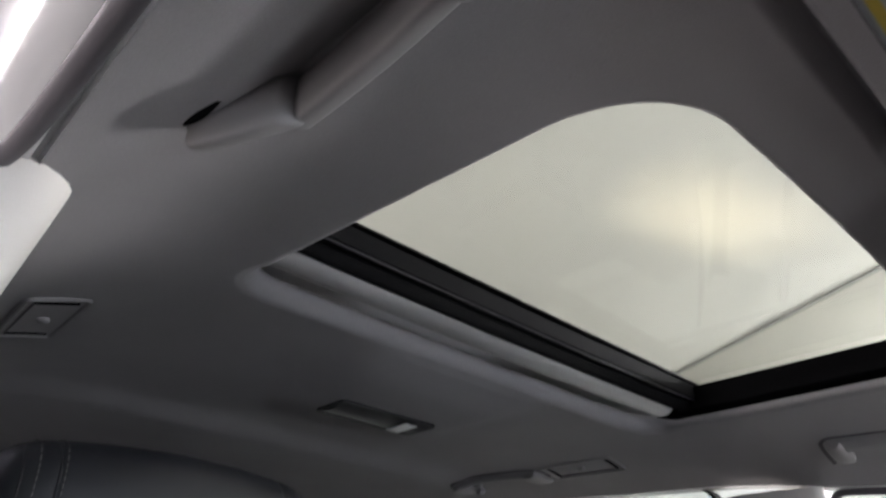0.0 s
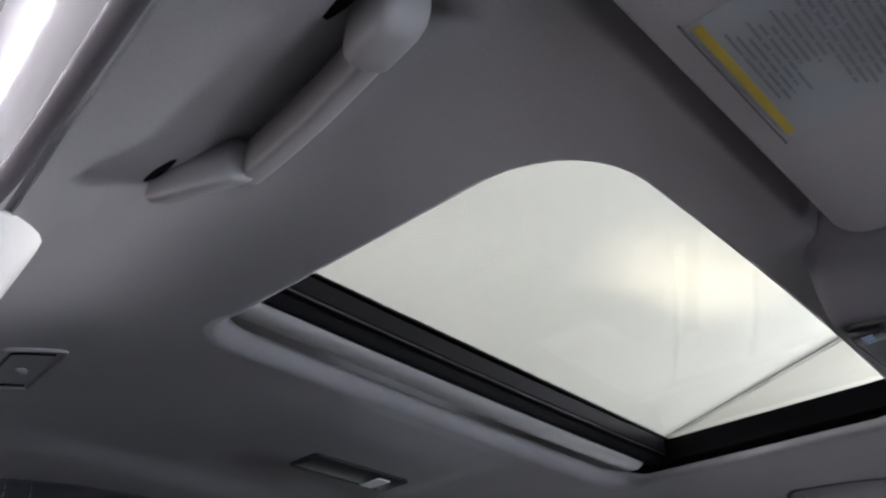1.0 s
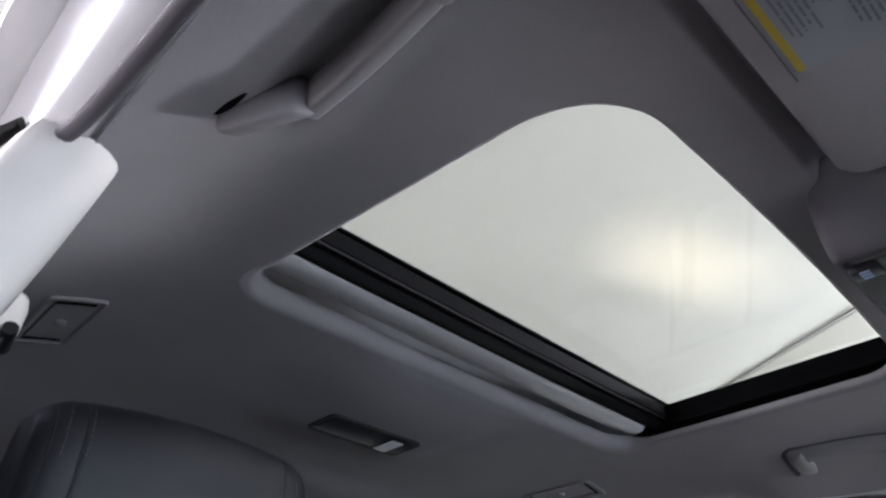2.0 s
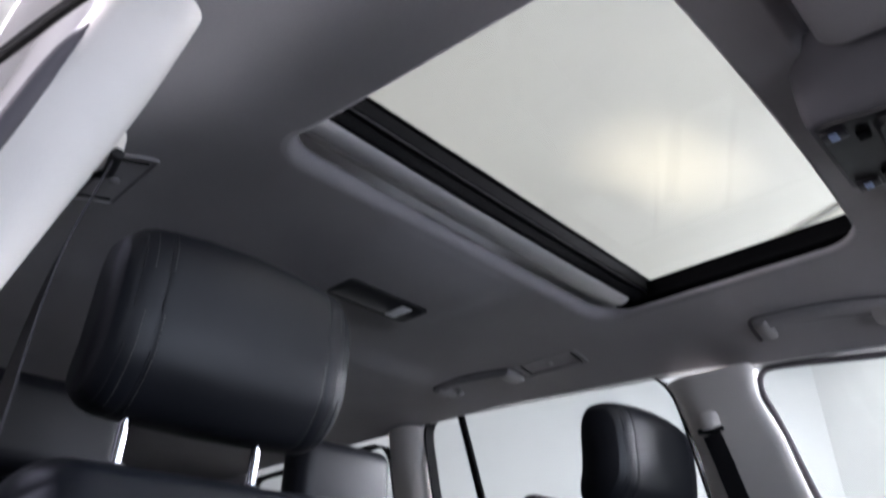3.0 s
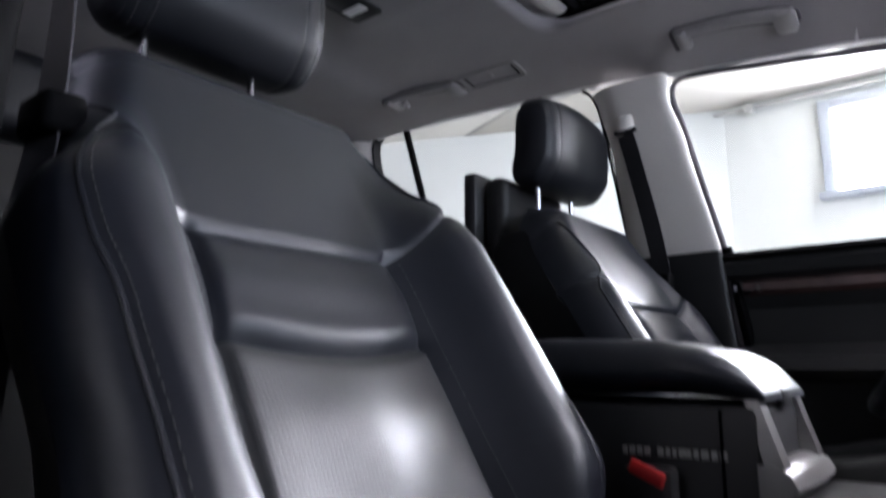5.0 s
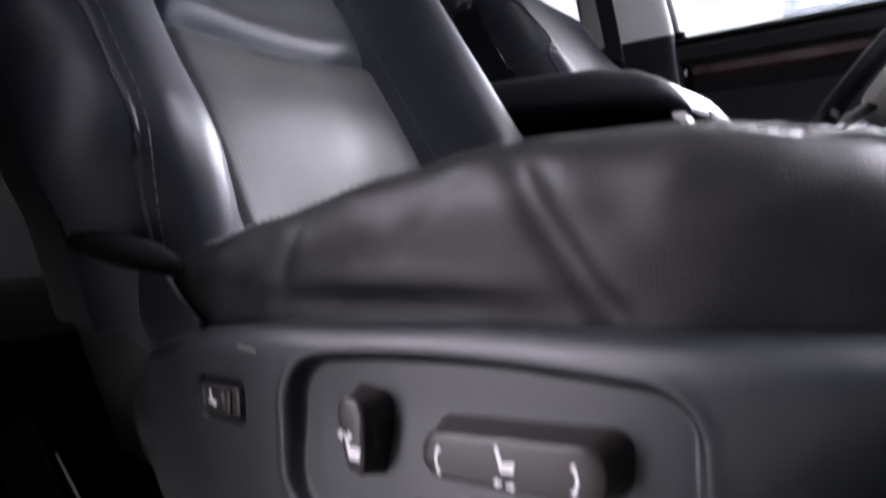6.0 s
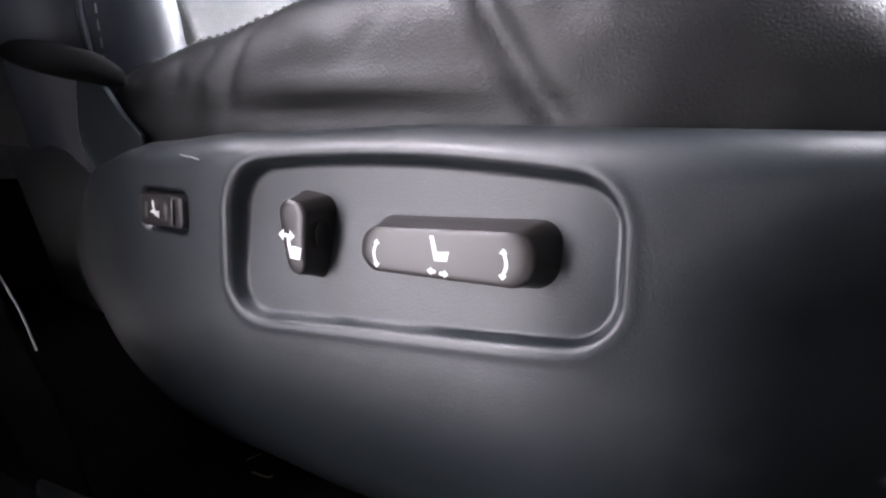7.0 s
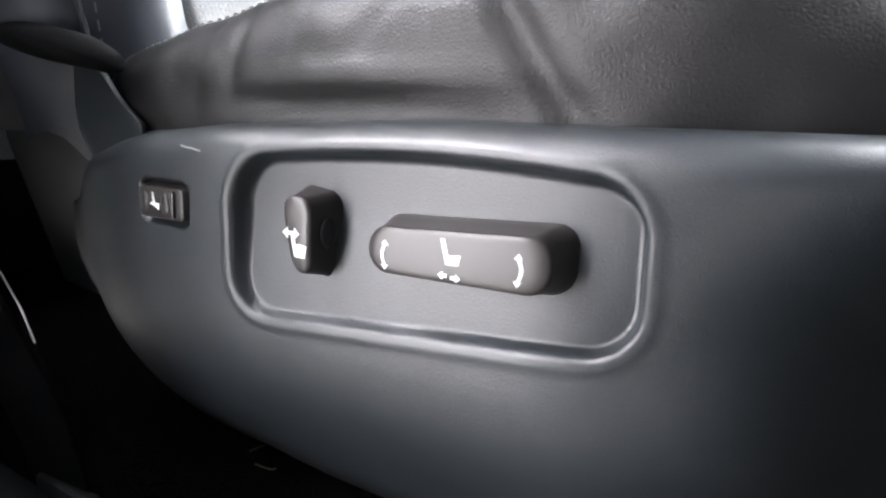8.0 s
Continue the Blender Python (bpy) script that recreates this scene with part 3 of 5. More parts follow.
def roof_side(s):
    """Painted side of the roof above the doors, outside the seal, and the inner edge of the headliner."""
    bm = bmesh.new()
    n = 40
    rings = []
    for k in range(n):
        x = lerp(1.05, -2.2, k / (n - 1))
        ze = edge_z(x, s)
        rings.append([(x, s * y, ze + z) for y, z in ((0.640, 0.014), (0.646, 0.000), (0.660, -0.004), (0.672, 0.003), (0.680, 0.018), (0.684, 0.045), (0.700, 0.080), (0.70, 0.10), (0.68, 0.10), (0.655, 0.04))])
    loft(rings, bm)
    single("roof_side_rail", bm, PAINT, "white painted roof side rail above the doors", "roof rail", kind="structure", sharp=50)


for _s in (-1, 1):
    roof_side(_s)


def ring_frame(outline, grow, s, t0, t1):
    """A frame round an outline of (x, z) in the slanted side of the car; grow widens it, t0 and t1 are its depth across the side."""
    o = outline
    n = len(o)
    cx = sum(p[0] for p in o) / n
    cz = sum(p[1] for p in o) / n
    big = []
    for i, (x, z) in enumerate(o):
        a, b = o[i - 1], o[(i + 1) % n]
        tx, tz = b[0] - a[0], b[1] - a[1]
        l = math.hypot(tx, tz) or 1
        nx, nz = tz / l, -tx / l
        if nx * (x - cx) + nz * (z - cz) < 0:
            nx, nz = -nx, -nz
        big.append((x + nx * grow, z + nz * grow))
    at = lambda x, z, t: (x, s * (side_y(z) + t), z)
    rings = [[at(x, z, t1) for x, z in o], [at(x, z, t0) for x, z in o], [at(x, z, t0) for x, z in big], [at(x, z, t1) for x, z in big]]
    rings.append(rings[0])
    return loft(rings, caps=False)


def corner_round(pts, r, n=6):
    """Rounds the corners of a closed outline."""
    out = []
    m = len(pts)
    for i, p in enumerate(pts):
        p = Vector(p)
        a, b = Vector(pts[i - 1]), Vector(pts[(i + 1) % m])
        rr = r[i] if isinstance(r, (list, tuple)) else r
        q0, q1 = p + (a - p).normalized() * rr, p + (b - p).normalized() * rr
        out += [tuple(q0 * (1 - t) ** 2 + p * 2 * t * (1 - t) + q1 * t * t) for t in (k / n for k in range(n + 1))]
    return out


REAR_WIN = corner_round([(-0.76, 1.21), (-0.775, 1.682), (0.012, 1.654), (0.055, 1.205)], [0.02, 0.07, 0.10, 0.02])
FRONT_WIN = corner_round([(0.28, 1.183), (0.187, 1.627), (0.52, 1.608), (0.95, 1.48), (1.35, 1.15)], [0.01, 0.03, 0.15, 0.2, 0.02])
QUARTER_WIN = corner_round([(-1.75, 1.22), (-1.75, 1.62), (-0.945, 1.64), (-0.93, 1.22)], [0.05, 0.08, 0.08, 0.05])


def side_window(name, outline, s, label, pane=None):
    t = thing(name, (sum(p[0] for p in outline) / len(outline), s * 0.72, 1.2), label, "car window", kind="structure")
    part("window_frame", ring_frame(outline, 0.006, s, -0.006, 0.03), RUBBER, t, "black rubber window surround")
    bm = bmesh.new()
    bm.faces.new([bm.verts.new((x, s * (side_y(z) + 0.012), z)) for x, z in outline])
    g = part("pane", bm, pane or CLEAR_GLASS, t, "side glass", smooth=False)
    g.visible_shadow = pane is not None
    return t


_w = side_window("window_2", REAR_WIN, 1, "rear door window with a dark upright divider")
part("divider", tube([(-0.627, 0.648, 1.680), (-0.548, 0.735, 1.205)], 0.011, 8), RUBBER, _w, "black slanted window divider")
side_window("window_3", FRONT_WIN, 1, "front door window looking onto a white wall")
side_window("window_4", QUARTER_WIN, 1, "rear quarter window looking onto a white wall", CLEAR_GLASS)
_w = side_window("window_5", REAR_WIN, -1, "rear door window with dark privacy glass", PRIVACY_GLASS)
part("divider", tube([(-0.606, -0.642, 1.665), (-0.532, -0.732, 1.205)], 0.011, 8), RUBBER, _w, "black slanted window divider")
side_window("window_6", QUARTER_WIN, -1, "rear quarter window with dark privacy glass", PRIVACY_GLASS)


def rear_pillar(s):
    """Pale trim between the rear door window and the quarter window."""
    rows = []
    for j in range(14):
        z = lerp(1.10, 1.70, j / 13)
        y = side_y(z)
        x0, x1 = -0.795 + 0.02 * step(1.55, 1.66, z), -0.93
        rows.append([(lerp(x0, x1, i / 10), s * (y - 0.006 - 0.03 * (1 - abs(2 * i / 10 - 1) ** 3)), z) for i in range(11)] + [(x1, s * (y + 0.04), z), (x0, s * (y + 0.04), z)])
    single("rear_pillar_trim", loft(rows), TRIM, "pale plastic trim of the rear pillar", "pillar trim", "rear pillars", kind="structure", sharp=70)


for _s in (-1, 1):
    rear_pillar(_s)


def far_door():
    """The closed front door on the driver's side."""
    t = thing("front_door", (0.7, 0.78, 0.55), "closed black-lined front door with a wood strip", "car door", kind="structure")
    def panel(x0, x1, prof):
        return loft([[(x, y, z) for y, z in prof] for x in (lerp(x0, x1, k / 12) for k in range(13))])
    part("door_lining", panel(0.285, 1.4, [(0.742, 1.176), (0.728, 1.16), (0.735, 1.135), (0.752, 1.125), (0.758, 1.08), (0.772, 1.06), (0.765, 0.98), (0.70, 0.955), (0.69, 0.925), (0.76, 0.90), (0.775, 0.6), (0.84, 0.6), (0.84, 1.176)]), DOOR, t, "black padded door lining")
    part("wood_strip", panel(0.315, 1.35, [(0.752, 1.124), (0.745, 1.118), (0.743, 1.100), (0.752, 1.088), (0.765, 1.09), (0.765, 1.122)]), WOOD, t, "glossy red-brown wood strip")
    part("window_ledge", panel(0.27, 1.4, [(0.745, 1.19), (0.735, 1.186), (0.728, 1.176), (0.74, 1.168), (0.80, 1.168), (0.80, 1.19)]), RUBBER, t)
    part("door_edge", tube([(0.285, 0.752, 1.205), (0.292, 0.758, 1.15), (0.315, 0.765, 1.0), (0.345, 0.775, 0.6)], 0.012, 8), RUBBER, t, "black rubber door edge")
    part("striker", box(0.296, 0.306, 0.735, 0.745, 1.095, 1.115, r=0.003), CHROME, t, "small bright striker")


far_door()


def open_door():
    """The near front door, swung wide open past the view."""
    # unseen; added to keep low front light off the seat's side
    t = thing("front_door", (1.25, -0.80, 0.55), "wide open front door with black lining and white skin", "car door", kind="structure")
    a, b = Vector((1.25, -0.755, 0)), Vector((0.86, -1.70, 0))
    d = (b - a).normalized()
    n = Vector((d.y, -d.x, 0))
    n = n if n.x > 0 else -n
    def slab(u0, u1, w0, w1, z0, z1):
        return loft([[a + d * u + n * w + Vector((0, 0, z)) for u, w in ((u0, w0), (u1, w0), (u1, w1), (u0, w1))] for z in (z0, z1)])
    part("door_lining", slab(0.0, 1.0, 0.0, 0.05, 0.50, 1.17), DOOR, t, "black door lining", smooth=False)
    part("door_skin", slab(0.0, 1.02, 0.055, 0.13, 0.42, 1.15), PAINT, t, "white painted door skin", smooth=False)
    part("window_frame", tube([a + n * 0.06 + Vector((0, 0, 1.17)), a + d * 0.35 + n * 0.05 + Vector((0, 0, 1.55)), a + d * 0.98 + n * 0.05 + Vector((0, 0, 1.58)), a + d * 1.0 + n * 0.06 + Vector((0, 0, 1.17))], 0.018, 8), RUBBER, t)


open_door()


def side_lower(name, s, x0, x1, label):
    rings = []
    for k in range(12):
        x = lerp(x0, x1, k / 11)
        rings.append([(x, s * y, z) for y, z in ((0.752, 1.205), (0.735, 1.19), (0.74, 1.10), (0.76, 1.05), (0.755, 0.95), (0.70, 0.93), (0.70, 0.90), (0.77, 0.87), (0.78, 0.5), (0.93, 0.5), (0.95, 1.0), (0.86, 1.205))])
    single(name, loft(rings), DOOR, label, "car door", kind="structure")


side_lower("rear_door_lining", 1, -1.0, 0.045, "black lining of the closed rear door")
side_lower("rear_door_lining", -1, -1.0, 0.045, "black lining of the closed rear door")
side_lower("rear_quarter_lining", 1, -2.3, -1.01, "black lining under the quarter window")
side_lower("rear_quarter_lining", -1, -2.3, -1.01, "black lining under the quarter window")
# white outer skin and the rear wall
for _s in (-1, 1):
    # runs on to 0.355 so that the unseen near flank shades the seat
    single("rear_flank", box(-2.3, 0.355, min(_s * 0.955, _s * 0.985), max(_s * 0.955, _s * 0.985), 0.35, 1.19, r=0.012), PAINT, "white painted rear flank of the car", "car body", kind="structure")
    single("quarter_header", box(-2.3, -1.78, min(_s * 0.66, _s * 0.72), max(_s * 0.66, _s * 0.72), 1.2, 1.66), LINER, "grey lined rear corner of the cabin", "pillar trim", kind="structure", smooth=False)
single("tailgate_lining", box(-2.34, -2.26, -0.76, 0.76, 0.5, 1.2), DOOR, "black tailgate lining", "tailgate", kind="structure", smooth=False)
_g = single("rear_window", box(-2.31, -2.30, -0.66, 0.66, 1.2, 1.64), PRIVACY_GLASS, "dark rear window of the car", "car window", kind="structure", smooth=False)

# rain guard over the near rear door
_pts = smooth_line([(0.175, -0.691, 1.643), (0.055, -0.720, 1.634), (-0.2, -0.765, 1.625), (-0.7, -0.80, 1.62)], 5)
single("rain_guard", band(_pts, 0.026, 0.005, (0, 0.45, 0.90), band([p + Vector((0, 0.006, 0.004)) for p in _pts], 0.006, 0.008, (0, 0.45, 0.90))), BLACK, "smoked plastic rain guard on the rear door", "rain guard")

# floor, sill, dash, windscreen
single("car_floor", box(-2.3, 1.3, -0.70, 0.78, 0.47, 0.505, r=0.01), CARPET, "black carpet on the car floor", "carpet", kind="structure", smooth=False)
single("door_sill", loft([[(x, y, z) for y, z in ((-0.70, 0.47), (-0.705, 0.53), (-0.73, 0.545), (-0.80, 0.535), (-0.86, 0.49), (-0.86, 0.35), (-0.70, 0.35))] for x in (lerp(0.3, 1.35, k / 10) for k in range(11))]), BLACK, "black plastic door sill cover", "door sill", kind="structure")


def dashboard():
    t = thing("dashboard", (1.2, 0, 0.55), "black padded dashboard under the windscreen", "dashboard")
    prof = [(1.55, 1.10), (1.30, 1.12), (1.16, 1.09), (1.12, 1.02), (1.14, 0.92), (1.17, 0.80), (1.25, 0.66), (1.55, 0.60)]
    part("dash_body", loft([[(x, y, z) for x, z in prof] for y in (lerp(-0.72, 0.72, k / 12) for k in range(13))]), DOOR, t)


dashboard()
single("firewall", box(1.5, 1.56, -0.78, 0.78, 0.4, 1.1), DOOR, "black firewall below the windscreen", "firewall", kind="structure", smooth=False)
single("bonnet", box(1.56, 2.5, -0.85, 0.85, 0.5, 1.12, r=0.06), PAINT, "white painted bonnet", "bonnet", kind="structure")
_bm = bmesh.new()
_bm.faces.new([_bm.verts.new(p) for p in ((1.55, -0.72, 1.12), (1.55, 0.72, 1.12), (1.06, 0.60, 1.62), (1.06, -0.60, 1.62))])
_g = single("windscreen", _bm, CLEAR_GLASS, "clear sloping windscreen", "windscreen", kind="structure", smooth=False)
_g.visible_shadow = False
for _s in (-1, 1):
    single("front_pillar", tube([(1.5, _s * 0.74, 1.10), (1.04, _s * 0.645, 1.54)], 0.045, 10), TRIM, "pale front pillar trim", "pillar trim", "front pillars", kind="structure")


# ---- things on the headliner ----
def flush_handle(x0, x1, yl, yr, out_l, out_r, feet, label, hook=False):
    """Flat handle folded into its pocket: a strap along the inboard side between two broad feet."""
    t = thing("grab_handle", ((x0 + x1) / 2, (yl + yr) / 2, liner_z((x0 + x1) / 2, (yl + yr) / 2)), label, "grab handle", "grab handles")
    f = lambda x, y, dz: Vector((x, y, liner_z(x, y) + dz))
    side = lambda x: lerp(yl, yr, (x - x0) / (x1 - x0)) - 0.007 * math.sin(math.pi * (x - x0) / (x1 - x0))
    rings = []
    for k in range(25):
        x = lerp(x0 + 0.004, x1 - 0.004, k / 24)
        e = 0.006 * (1 - step(0, 0.06, min(k / 24, 1 - k / 24)))
        rings.append([f(x, side(x) + e + dy, dz + e) for dy, dz in ((0.0, 0.004), (0.001, -0.006), (0.005, -0.011), (0.012, -0.013), (0.019, -0.012), (0.023, -0.008), (0.0245, 0.004))])
    part("bar", loft(rings), HANDLE, t)
    for xa, xb, out in ((x0, x0 + feet[0], out_l), (x1 - feet[1], x1, out_r)):
        rows = []
        for k in range(9):
            q = k / 8
            y0 = side((xa + xb) / 2)
            y = lerp(y0 + 0.001, out, q)
            h = 0.015 * (1 - 0.75 * q ** 3)
            inn = 0.006 * (1 - step(0, 0.15, q)) + 0.006 * step(0.8, 1.0, q)
            rows.append([f(x, y, dz) for x, dz in ((xa + inn, 0.004), (xa + inn + 0.0015, -0.7 * h), (xa + inn + 0.007, -h), ((xa + xb) / 2, -1.06 * h), (xb - inn - 0.007, -h), (xb - inn - 0.0015, -0.7 * h), (xb - inn, 0.004))])
        part("foot", loft(rows), HANDLE, t)
    inner = lambda u, v: f(lerp(x0 + feet[0] - 0.004, x1 - feet[1] + 0.004, u), lerp(side(lerp(x0, x1, u)) + 0.018, lerp(out_l, out_r, u) - 0.012, v), -0.0012 + 0.0022 * v)
    # dark sheet level with the liner; the pocket's shade is its colour
    part("pocket", grid(14, 5, inner), CONSOLE_GREY, t, "dark sheet for the shade in the pocket behind the bar")
    edge = [f(x0 - 0.005, out_l, 0), f(x0 - 0.006, lerp(yl, out_l, 0.45), 0), f(x0 - 0.003, yl + 0.008, 0), f(x0 + 0.010, side(x0 + 0.01) - 0.002, 0)]
    edge += [f(x, side(x) - 0.0025, 0) for x in (lerp(x0 + 0.03, x1 - 0.03, k / 6) for k in range(7))]
    edge += [f(x1 - 0.008, yr - 0.001, 0), f(x1 + 0.003, yr + 0.010, 0), f(x1 + 0.004, lerp(yr, out_r, 0.6), 0)]
    line = smooth_line(edge, 5)
    n = len(line)
    # dark rod along the outline stands in for shade in the gap
    part("gap", tube(line, [0.0046 - 0.0026 * step(0.0, 0.35, k / n) + 0.0012 * step(0.75, 0.9, k / n) for k in range(n)], 6), SEAL, t, "dark rod for the shaded gap round the handle")
    if hook:
        c = f(x0 + 0.052, lerp(yl, out_l, 0.75), -0.004)
        part("coat_hook", tube([c + Vector((0, 0, 0.010)), c + Vector((0, 0, -0.008)), c + Vector((0.004, -0.006, -0.014)), c + Vector((0.004, -0.014, -0.013))], [0.011, 0.010, 0.009, 0.007], 8), HANDLE, t, "small coat hook")


flush_handle(0.262, 0.506, 0.530, 0.552, 0.586, 0.600, (0.034, 0.046), "pale moulded grab handle over the front door")
flush_handle(-0.552, -0.308, 0.462, 0.490, 0.532, 0.553, (0.034, 0.046), "pale moulded grab handle with a coat hook", True)


def near_handle():
    """Handle over the open door: a long rear foot, a broad bar bowed inboard and a blocky front foot."""
    t = thing("grab_handle", (0.41, -0.52, liner_z(0.41, -0.52)), "pale moulded grab handle folded up over the open front door", "grab handle", "grab handles")
    edge = lambda x, y: 1.70 - (1.70 - curve_at(EDGE, x)) * max(0.0, (abs(y) - 0.36) / (EDGE_Y - 0.36)) ** 1.9
    f = lambda x, y, dz: Vector((x, y, edge(x, y) + dz))
    def body(line, name, label=""):
        """line: (x, y of the middle, half width, depth below the liner)"""
        rings = []
        for x, y, w, h in line:
            sec = [(-1.0, 0.018)]
            for j in range(17):
                c, q = math.cos(math.pi * j / 16), math.sin(math.pi * j / 16)
                sec.append((-math.copysign(abs(c) ** 0.6, c), -h * max(0.0, q) ** 0.6))
            sec.append((1.0, 0.018))
            rings.append([f(x, y + k * w, dz) for k, dz in sec])
        return part(name, loft(rings), HANDLE, t, label, sharp=80)
    n = 28
    bar = []
    for k in range(n + 1):
        x = lerp(0.346, 0.512, k / n)
        bar.append((x, -0.5275 + 0.009 * math.sin(math.pi * (x - 0.27) / 0.27), 0.0112, 0.019))
    body(bar, "bar")
    foot = [(0.2950, -0.563, 0.0080, 0.007), (0.2965, -0.563, 0.0115, 0.014), (0.300, -0.562, 0.0130, 0.0175), (0.314, -0.555, 0.0142, 0.0195), (0.328, -0.546, 0.0145, 0.0205), (0.342, -0.536, 0.0140, 0.0215), (0.351, -0.530, 0.0132, 0.0215), (0.3545, -0.5275, 0.0120, 0.0195)]
    body(foot, "foot", "long tapering rear foot")
    block = [(0.5000, -0.527, 0.0140, 0.021), (0.5005, -0.528, 0.0165, 0.0245), (0.5030, -0.529, 0.0180, 0.0265), (0.517, -0.531, 0.0190, 0.0275), (0.530, -0.531, 0.0184, 0.0265), (0.538, -0.531, 0.0170, 0.0230), (0.543, -0.531, 0.0145, 0.0165), (0.545, -0.531, 0.0100, 0.009)]
    body(block, "foot", "blocky rounded front foot")
    # black rods: colour in place of the shade beside both feet
    for x0, x1, y0, y1, r in ((0.298, 0.332, -0.578, -0.571, 0.0042), (0.503, 0.552, -0.561, -0.560, 0.0064)):
        pts = [(lerp(x0, x1, k / 6), lerp(y0, y1, k / 6)) for k in range(7)]
        part("slot", tube([(x, y, liner_z(x, y) + 0.001) for x, y in pts], [r * (0.45 + 0.55 * math.sin(math.pi * k / 6)) for k in range(7)], 8), RUBBER, t, "black rod for the shaded wedge beside the foot")


near_handle()

def side_cover(s):
    """Flat rectangular cover on the roof edge: raised rim, slots at both ends and a small button."""
    t = thing("side_cover", (-0.2, s * 0.50, 1.66), "flat framed cover with dark slots on the roof edge", "cover", "roof side covers")
    f = lambda x, y, d: Vector((x, s * y, liner_z(x, s * y) - d))
    x0, x1, y0, y1 = (-0.275, -0.117, 0.507, 0.568) if s < 0 else (-0.292, -0.118, 0.483, 0.543)
    out = dense(rounded_rect(x0, x1, y0, y1, 0.006, 3), 0.012)
    part("rim", tube([f(x, y, 0.001) for x, y in out], 0.0032, 6, closed=True), HANDLE, t, "raised rim")
    part("plate", grid(16, 5, lambda u, v: f(lerp(x0 + 0.002, x1 - 0.002, u), lerp(y0 + 0.002, y1 - 0.002, v), 0.0012)), LINER, t)
    for x in (x0 + 0.014, x1 - 0.014):
        part("end_slot", tube([f(x, lerp(y0 + 0.008, y1 - 0.008, k / 6), 0.0012) for k in range(7)], 0.0024, 6), RUBBER, t, "dark slot")
    part("edge_slot", tube([f(lerp(x0 + 0.012, x1 - 0.012, k / 8), y1 - 0.009, 0.0010) for k in range(9)], 0.0017, 6), SEAL, t, "dark slot")
    bm = bmesh.new()
    bmesh.ops.create_uvsphere(bm, u_segments=12, v_segments=8, radius=0.008)
    for v in bm.verts:
        v.co.z *= 0.6
    bmesh.ops.translate(bm, verts=bm.verts, vec=f((x0 + x1) / 2, (y0 + y1) / 2 - 0.003, 0.003))
    part("button", bm, HANDLE, t, "small round button")


for _s in (-1, 1):
    side_cover(_s)


def roof_lamp():
    t = thing("roof_lamp", (-0.24, 0, 1.69), "smoked roof lamp with a small white tag", "roof lamp")
    z = lambda x: liner_z(x, 0.0)
    fr = []
    for x, y in rounded_rect(-0.285, -0.200, -0.098, 0.100, 0.012, 4):
        fr.append((x, y))
    rings = []
    for g, d in ((0.0, 0.003), (0.0, -0.004), (-0.007, -0.004), (-0.009, 0.002)):
        rings.append([(x + (g if x > -0.24 else -g), y + (g if y > 0 else -g), z(x) + d) for x, y in fr])
    part("frame", loft(rings, caps=False), BLACK, t)
    part("lens", loft([[(lerp(-0.280, -0.205, u), y, z(lerp(-0.280, -0.205, u)) - 0.002 - 0.004 * math.sin(math.pi * u)) for u in (k / 6 for k in range(7))] + [(-0.205, y, z(-0.205) + 0.004), (-0.28, y, z(-0.28) + 0.004)] for y in (-0.092, -0.04, 0.02, 0.094)]), LENS_DARK, t, "dark smoked lens")
    part("tag", box(-0.268, -0.214, 0.040, 0.066, z(-0.24) - 0.0085, z(-0.24) - 0.0065, r=0.0006, seg=1), WHITE_MARK, t, "small white tag")


roof_lamp()


def sun_visor(s):
    t = thing("sun_visor", (0.66, s * 0.28, 1.66), "folded-up pale sun visor" + (" with a printed warning label" if s < 0 else ""), "sun visor", "sun visors")
    x0, x1, y0, y1 = 0.612, 0.805, 0.105, 0.465
    out = rounded_rect(x0, x1, y0, y1, 0.022, 5)
    z = lambda x: 1.668 - 0.10 * (x - 0.6)
    rings = []
    for g, d in ((0.014, 0.060), (0.004, 0.050), (0.0, 0.010), (0.004, 0.003), (0.014, 0.0)):
        rings.append([(x + (g if x < 0.7 else -g), s * (y + (g if y < 0.28 else -g)), z(x) + d) for x, y in out])
    part("visor_panel", loft(rings), LINER, t)
    if s < 0:
        lab = lambda a, b, c, d, h, m, nm, l="": part(nm, loft([[(x, y, z(x) - q) for x, y in ((a, c), (b, c), (b, d), (a, d))] for q in (h, h - 0.0014)]), m, t, l, smooth=False)
        lab(0.633, 0.745, -0.398, -0.268, 0.0016, LABEL, "label_plate", "grey-white printed warning label")
        # dark strip painted in for the shadow of the label's edge
        lab(0.6316, 0.6332, -0.402, -0.264, 0.0030, SEAL, "label_shadow")
        lab(0.6365, 0.6425, -0.394, -0.272, 0.0022, YELLOW, "label_stripe", "yellow stripe")
        rng = random.Random(5)
        for k in range(22):
            x = 0.6475 + 0.0044 * k
            c, end = (-0.378 + 0.006 * (k % 3), -0.378 + rng.uniform(0.045, 0.085)) if k < 9 else (-0.393, -0.279 - rng.uniform(0, 0.012))
            while c < end:
                d = min(end, c + rng.uniform(0.008, 0.026))
                lab(x, x + 0.0019, c, d, 0.0021, LABEL_INK, "print_line")
                c = d + 0.0022


for _s in (-1, 1):
    sun_visor(_s)


